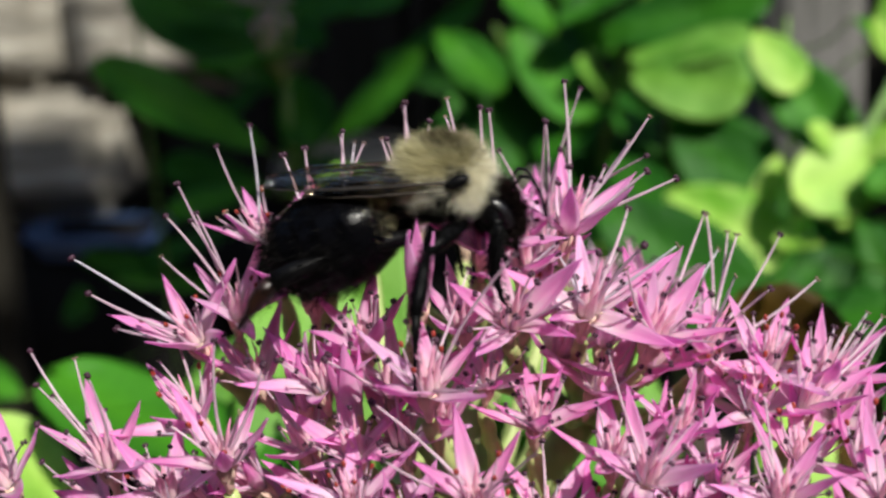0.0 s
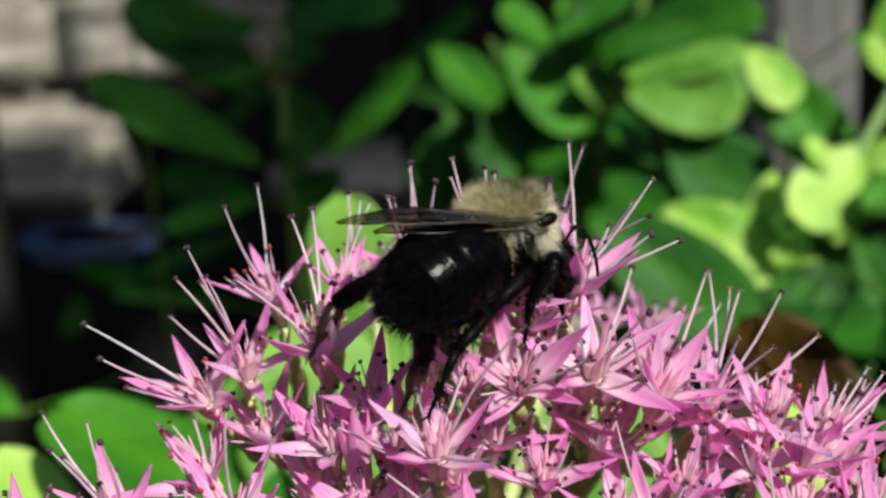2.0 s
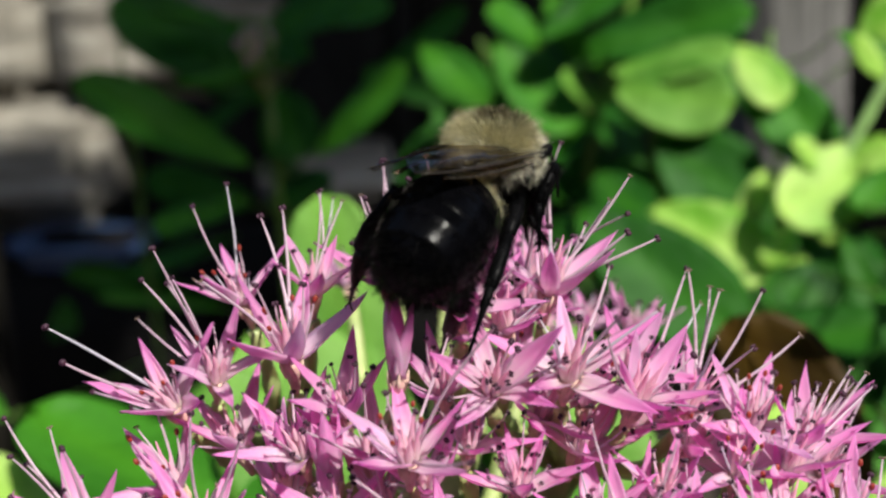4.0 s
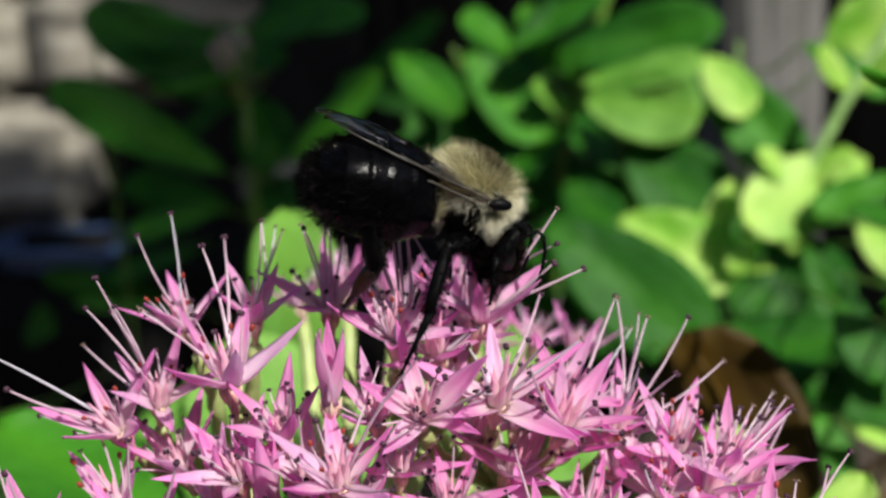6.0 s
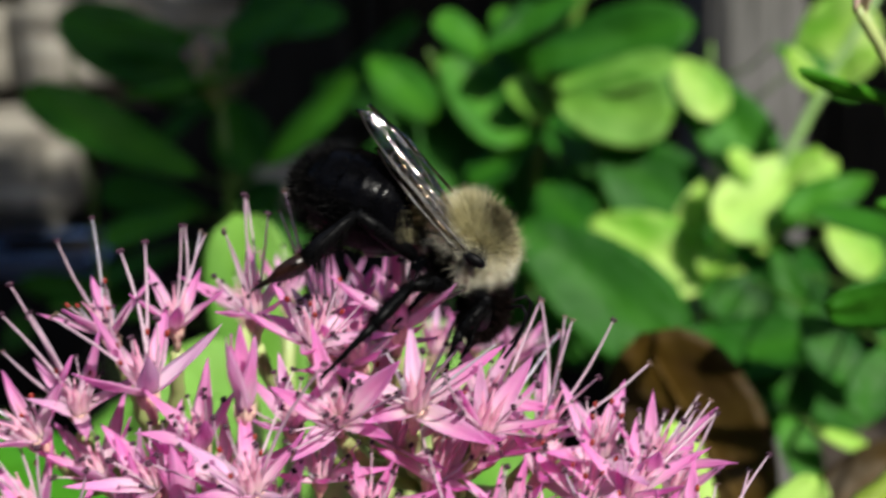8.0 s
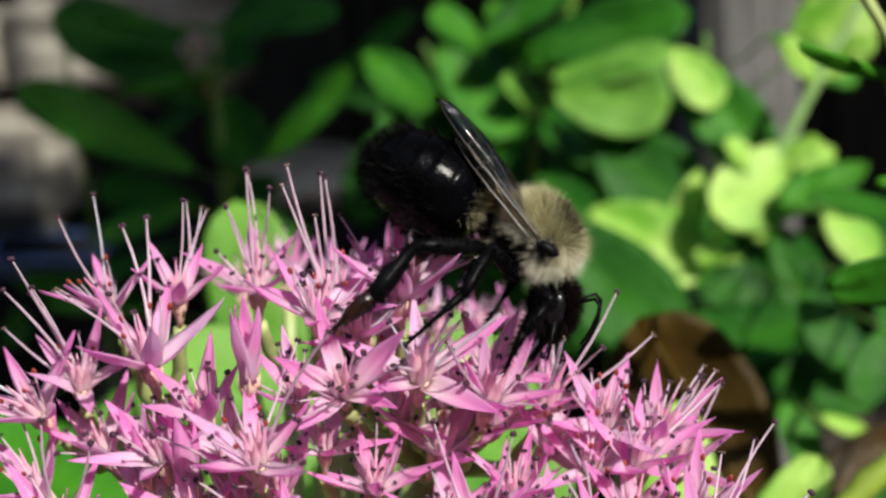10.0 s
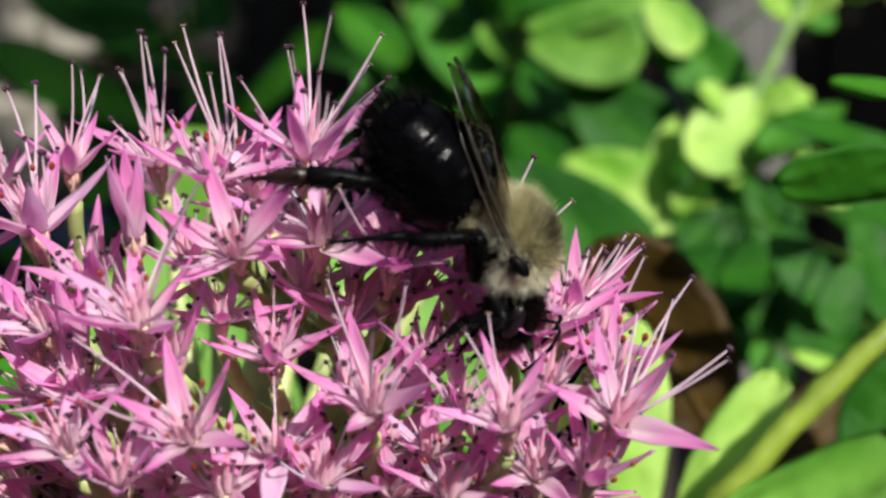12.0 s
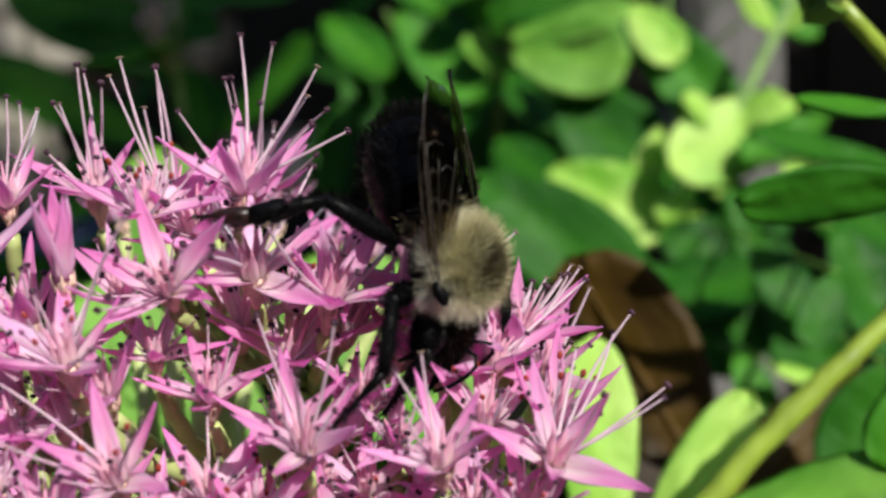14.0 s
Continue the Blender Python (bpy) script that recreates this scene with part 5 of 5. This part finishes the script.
BEE = [
    (0, 0.2, 68.4, 440.0, 4.8, -22.2, -0.5),
    (0.2, -1.6, 68.1, 440.3, 0.9, -14.6, 1.9),
    (0.4, -1.5, 68.0, 441.2, -3.4, -7.0, 4.2),
    (0.6, -1.0, 67.6, 441.4, -1.6, -12.0, 5.1),
    (0.8, -0.1, 67.1, 441.4, -2.8, -14.6, 4.4),
    (1, 1.0, 66.5, 441.6, -3.8, -14.7, 15.5),
    (1.2, 2.2, 66.9, 441.3, -3.4, -10.0, 24.2),
    (1.4, 2.1, 67.6, 441.5, -5.6, -13.9, 26.5),
    (1.6, 2.4, 68.3, 442.5, -8.1, -17.5, 33.0),
    (1.8, 3.2, 68.3, 441.0, -8.5, -15.5, 35.0),
    (2, 3.7, 68.7, 441.0, -9.0, -13.4, 35.5),
    (2.3, 4.3, 69.1, 440.8, -4.6, -9.7, 35.0),
    (2.6, 3.4, 69.5, 441.6, -0.5, -15.2, 36.0),
    (2.8, 4.1, 69.8, 442.2, 2.2, -19.0, 37.0),
    (3, 1.8, 70.3, 445.0, 4.2, -32.9, 69.0),
    (3.2, 2.9, 70.8, 444.9, -1.0, -27.8, 87.1),
    (3.7, 4.1, 71.3, 445.0, 0.4, -23.8, 71.6),
    (4.5, 6.1, 72.2, 445.0, 0.9, -9.3, 37.5),
    (5.3, 8.1, 73.0, 445.1, 1.5, -1.5, 32.1),
    (5.5, 9.6, 72.2, 445.2, 4.4, 0.4, 22.8),
    (5.7, 8.9, 71.2, 444.9, 5.3, 5.4, 20.7),
    (5.9, 7.9, 70.3, 444.8, 4.4, 8.5, 17.2),
    (6.2, 7.6, 69.8, 445.1, 4.9, 8.9, 12.1),
    (6.5, 7.3, 69.5, 446.1, 4.9, 9.2, 6.8),
    (6.7, 8.8, 69.7, 444.8, 1.9, 11.7, 1.3),
    (6.9, 10.6, 69.9, 443.7, 0.6, 18.3, -9.6),
    (7.1, 11.9, 69.9, 443.5, -1.4, 25.8, -7.6),
    (7.3, 12.7, 69.6, 441.7, -0.2, 31.5, -8.1),
    (7.5, 12.6, 69.6, 442.0, 0.9, 28.1, -12.5),
    (7.7, 12.3, 70.0, 441.4, -2.7, 30.8, -10.6),
    (8, 13.1, 70.6, 441.7, 4.0, 30.5, -12.0),
    (8.2, 13.2, 71.0, 442.3, 3.8, 31.0, -12.6),
    (8.8, 14.5, 70.9, 441.4, 0.7, 31.8, -13.1),
    (9.6, 16.3, 70.9, 440.3, -3.3, 33.0, -13.9),
    (10.3, 17.9, 70.8, 439.3, -6.9, 34.0, -14.7),
    (10.5, 18.0, 69.8, 438.7, -1.6, 42.4, -11.0),
    (10.7, 17.9, 67.3, 437.7, 8.2, 48.8, -11.2),
    (11, 18.0, 66.1, 434.6, 12.6, 54.7, -9.8),
    (11.3, 18.4, 65.8, 433.0, 12.4, 57.0, -11.8),
    (11.5, 18.5, 65.8, 432.1, 12.2, 58.4, -13.2),
    (11.8, 19.9, 65.9, 432.1, 8.8, 55.0, -9.2),
    (12.1, 21.3, 65.6, 431.1, 5.3, 51.5, -5.3),
    (12.5, 22.0, 64.7, 431.1, 6.2, 53.0, -5.0),
    (12.7, 21.1, 64.3, 431.0, 9.0, 57.0, -6.1),
    (13, 21.3, 64.0, 432.0, 9.8, 60.1, -6.2),
    (13.3, 20.3, 64.8, 431.9, 11.1, 62.1, -9.7),
    (13.6, 21.2, 65.5, 432.0, 11.4, 64.1, -13.8),
    (14, 21.5, 66.1, 432.0, 10.1, 66.6, -20.5),
]
ABDOMEN = [
    (0, -8.2, -0.0, -1.0),
    (0.2, -8.0, -0.0, -2.1),
    (0.4, -7.1, -0.1, 0.5),
    (0.6, -8.2, 0.1, -0.6),
    (0.8, -8.0, 0.0, -0.3),
    (1, -7.1, -0.1, -2.2),
    (1.6, -6.4, -0.3, -0.8),
    (2, -6.0, -0.6, -1.0),
    (2.3, -6.0, -0.4, -0.8),
    (2.8, -6.6, -0.4, -1.7),
    (3, -8.1, -0.1, -1.8),
    (3.2, -8.1, -0.1, -2.0),
    (5.3, -7.4, -0.1, -1.0),
    (5.5, -7.1, -0.3, -1.7),
    (5.7, -7.6, -0.0, -0.9),
    (5.9, -6.7, -0.3, -0.1),
    (6.5, -6.7, -0.1, -1.0),
    (6.7, -7.4, -0.0, -0.8),
    (6.9, -8.0, -0.1, -0.7),
    (7.1, -7.8, -0.0, -0.4),
    (7.3, -7.1, 0.1, -0.6),
    (7.5, -7.6, -0.0, -1.2),
    (7.7, -7.4, 0.0, -0.7),
    (8, -7.8, -0.2, -1.5),
    (8.2, -7.9, -0.1, -1.3),
    (10.3, -8.2, -0.2, -1.0),
    (10.5, -7.5, -0.1, -1.8),
    (11, -6.6, -0.6, -1.5),
    (11.5, -6.3, -0.6, -1.3),
    (12.5, -7.4, 0.2, -0.7),
    (13, -6.6, 0.6, -0.8),
    (14, -5.7, 2.2, -1.3),
]
HEAD = [
    (0, 2.3, -3.1, 76), (6.5, 2.4, -3.4, 76), (8.2, 3.0, -3.4, 70), (10.3, 3.4, -3.0, 66), (11, 3.5, -2.8, 66), (14, 3.5, -2.8, 66),
]
FRONT_RIGHT_FOOT = [
    (0, 3.9, 64.8, 432.5), (0.8, 3.0, 63.0, 433.1), (1.2, 7.3, 64.2, 434.3), (1.5, 4.0, 65.1, 434.6), (2.3, 5.0, 66.2, 434.2),
    (3, 6.7, 68.3, 437.9), (3.2, 7.6, 70.2, 440.1), (5.3, 7.7, 69.6, 438.6), (5.9, 8.6, 66.3, 438.9), (6.5, 9.4, 67.0, 439.1),
    (6.9, 10.0, 67.3, 437.9), (7.5, 10.2, 65.5, 435.2), (8.2, 11.3, 65.3, 434.6), (10.3, 14.8, 65.2, 432.4), (10.6, 14.9, 65.1, 431.6),
    (11, 13.9, 65.6, 428.2), (11.5, 15.5, 65.5, 425.5), (12.5, 16.3, 64.1, 425.1), (13, 15.8, 63.3, 424.5), (14, 16.8, 65.7, 423.2),
]
MID_RIGHT_FOOT = [
    (0, -1.5, 61.3, 428.8), (0.8, -3.7, 59.9, 431.4), (1.5, -1.9, 60.3, 429.8), (2.3, -3.0, 61.4, 428.7), (3, 3.8, 63.6, 433.1),
    (3.2, 2.5, 63.9, 432.6), (5.3, 2.9, 65.1, 434.4), (6.5, 3.2, 62.6, 435.3), (7.5, 3.5, 62.9, 435.2), (8.2, 3.9, 63.5, 435.2),
    (10.3, 9.1, 64.2, 434.9), (11, 9.4, 66.2, 433.7), (11.5, 10.2, 65.4, 431.7), (12.1, 10.7, 62.4, 432.5), (12.5, 14.2, 62.7, 432.8),
    (13, 16.5, 60.0, 423.2), (13.5, 14.4, 60.5, 424.0), (14, 14.1, 61.3, 424.2),
]
HIND_RIGHT_FOOT = [
    (0, -15.1, 65.0, 429.6), (0.8, -13.8, 63.4, 431.0), (1.1, -9.6, 64.7, 433.8), (1.6, -3.2, 63.7, 428.3), (2.3, -2.7, 66.5, 431.2),
    (3, 3.9, 66.4, 432.2), (3.2, 2.3, 66.7, 431.7), (5.3, -0.1, 70.4, 435.1), (5.9, -0.6, 68.1, 437.8), (6.5, -0.5, 67.1, 438.5),
    (7.5, -1.0, 67.7, 439.4), (8.2, -0.5, 67.8, 439.6), (10.3, 3.9, 66.0, 434.3), (11, 3.9, 68.1, 433.6), (11.5, 5.6, 66.7, 436.4),
    (12.1, 5.9, 65.4, 435.6), (12.5, 7.2, 64.8, 435.8), (13, 6.5, 63.8, 436.3), (14, 6.5, 66.2, 435.5),
]
FRONT_LEFT_FOOT = [
    (0, 4.4, 70.9, 433.5), (1.5, 6.8, 71.5, 436.8), (3, 7.9, 73.3, 438.7), (5.3, 9.9, 73.9, 438.3), (6.5, 7.3, 69.8, 437.8),
    (7.5, 11.2, 67.6, 435.5), (8.2, 13.2, 67.5, 435.7), (10.3, 17.9, 67.2, 432.6), (11, 16.9, 65.1, 426.4), (11.5, 17.5, 65.3, 424.8),
    (12.5, 17.7, 65.0, 424.9), (14, 18.9, 66.2, 423.5),
]
MID_LEFT_FOOT = [
    (0, 1.4, 71.9, 433.2), (1.5, 0.3, 71.0, 434.5), (3, -4.2, 71.0, 436.6), (3.2, -2.8, 71.8, 438.7), (5.3, 6.2, 75.0, 438.1),
    (6.5, 5.1, 71.0, 438.4), (7.5, 8.0, 69.8, 436.1), (8.2, 8.1, 69.9, 436.6), (10.3, 14.3, 69.7, 434.2), (11, 20.0, 68.4, 428.0),
    (12.5, 24.3, 68.0, 425.6), (14, 24.0, 69.8, 424.4),
]
HIND_LEFT_FOOT = [
    (0, -8.3, 69.7, 431.5), (0.9, -6.6, 66.9, 433.3), (1.5, -9.8, 66.1, 434.6), (2.3, -8.2, 66.8, 432.4), (3, -8.3, 66.8, 434.9),
    (3.2, -6.4, 67.3, 435.2), (5.3, -0.8, 71.2, 437.9), (6.5, 1.3, 71.3, 439.1), (7.5, 2.0, 71.9, 440.3), (8.2, 2.8, 73.0, 440.5),
    (10.3, 7.7, 71.5, 436.9), (11, 11.4, 74.2, 434.5), (12.5, 17.7, 74.3, 429.6), (14, 18.5, 76.2, 429.4),
]
FEET = {"front_right": FRONT_RIGHT_FOOT, "mid_right": MID_RIGHT_FOOT, "hind_right": HIND_RIGHT_FOOT, "front_left": FRONT_LEFT_FOOT, "mid_left": MID_LEFT_FOOT, "hind_left": HIND_LEFT_FOOT}


BEE_THING, BEE_LEGS, BEE_BELLY, BEE_HEAD = build_bee()


def foot_at(name, t):
    rows = FEET[name]
    for (t0, *p), (t1, *q) in zip(rows, rows[1:]):
        if t <= t1:
            s = max(0.0, min(1.0, (t - t0) / (t1 - t0)))
            s = s * s * (3 - 2 * s)
            return Vector(p).lerp(Vector(q), s) * MM
    return Vector(rows[-1][1:]) * MM


def leg_poses(name, body, t):
    """Femur, tibia and tarsus of a leg from hip to foot, the knee raised outwards, in the bee's space."""
    hip, (a, b, c) = LEGS[name]
    s = -1 if name.endswith("right") else 1
    hip = Vector(hip) * MM
    a, b, c = a * MM, b * MM, c * MM
    foot = body.inverted() @ foot_at(name, t)
    reach = foot - hip
    longest = (a + b + c) * 0.97
    if reach.length > longest:
        foot = hip + reach.normalized() * longest
        reach = foot - hip
    ankle = foot + (-reach.normalized() * 0.8 + Vector((0, 0.25 * s, 0.55))).normalized() * c
    way = ankle - hip
    d = min(max(way.length, abs(a - b) * 1.05 + 1e-5), (a + b) * 0.995)
    way = way.normalized()
    ankle = hip + way * d
    pole = Vector({"hind": (-0.6, 0.25 * s, 0.55), "mid": (-0.6, 0.6 * s, 0.5), "front": (0.6, 0.5 * s, 0.7)}[name.split("_")[0]])
    pole = (pole - pole.dot(way) * way).normalized()
    x = (a * a - b * b + d * d) / (2 * d)
    knee = hip + way * x + pole * math.sqrt(max(0.0, a * a - x * x))
    return [frame_of(p, q - p, pole) for p, q in ((hip, knee), (knee, ankle), (ankle, foot))]


def motions():
    times = [row[0] for row in BEE]
    body = {t: Matrix.Translation(Vector((x, y, z)) * MM) @ pose(0, 0, 0, rx, ry, rz) for t, x, y, z, rx, ry, rz in BEE}
    walk(BEE_THING, [(t, body[t]) for t in times])
    walk(BEE_BELLY, [(t, frame_of(Vector(at) * MM, Vector((-1.2, 0, -0.5)) - Vector(at), (0, 0, 1))) for t, *at in ABDOMEN])
    walk(BEE_HEAD, [(t, pose(x * MM, 0, z * MM, 0, nod, 0)) for t, x, z, nod in HEAD])
    for name, segments in BEE_LEGS.items():
        poses = [leg_poses(name, body[t], t) for t in times]
        for i, segment in enumerate(segments):
            walk(segment, [(t, p[i]) for t, p in zip(times, poses)])


motions()
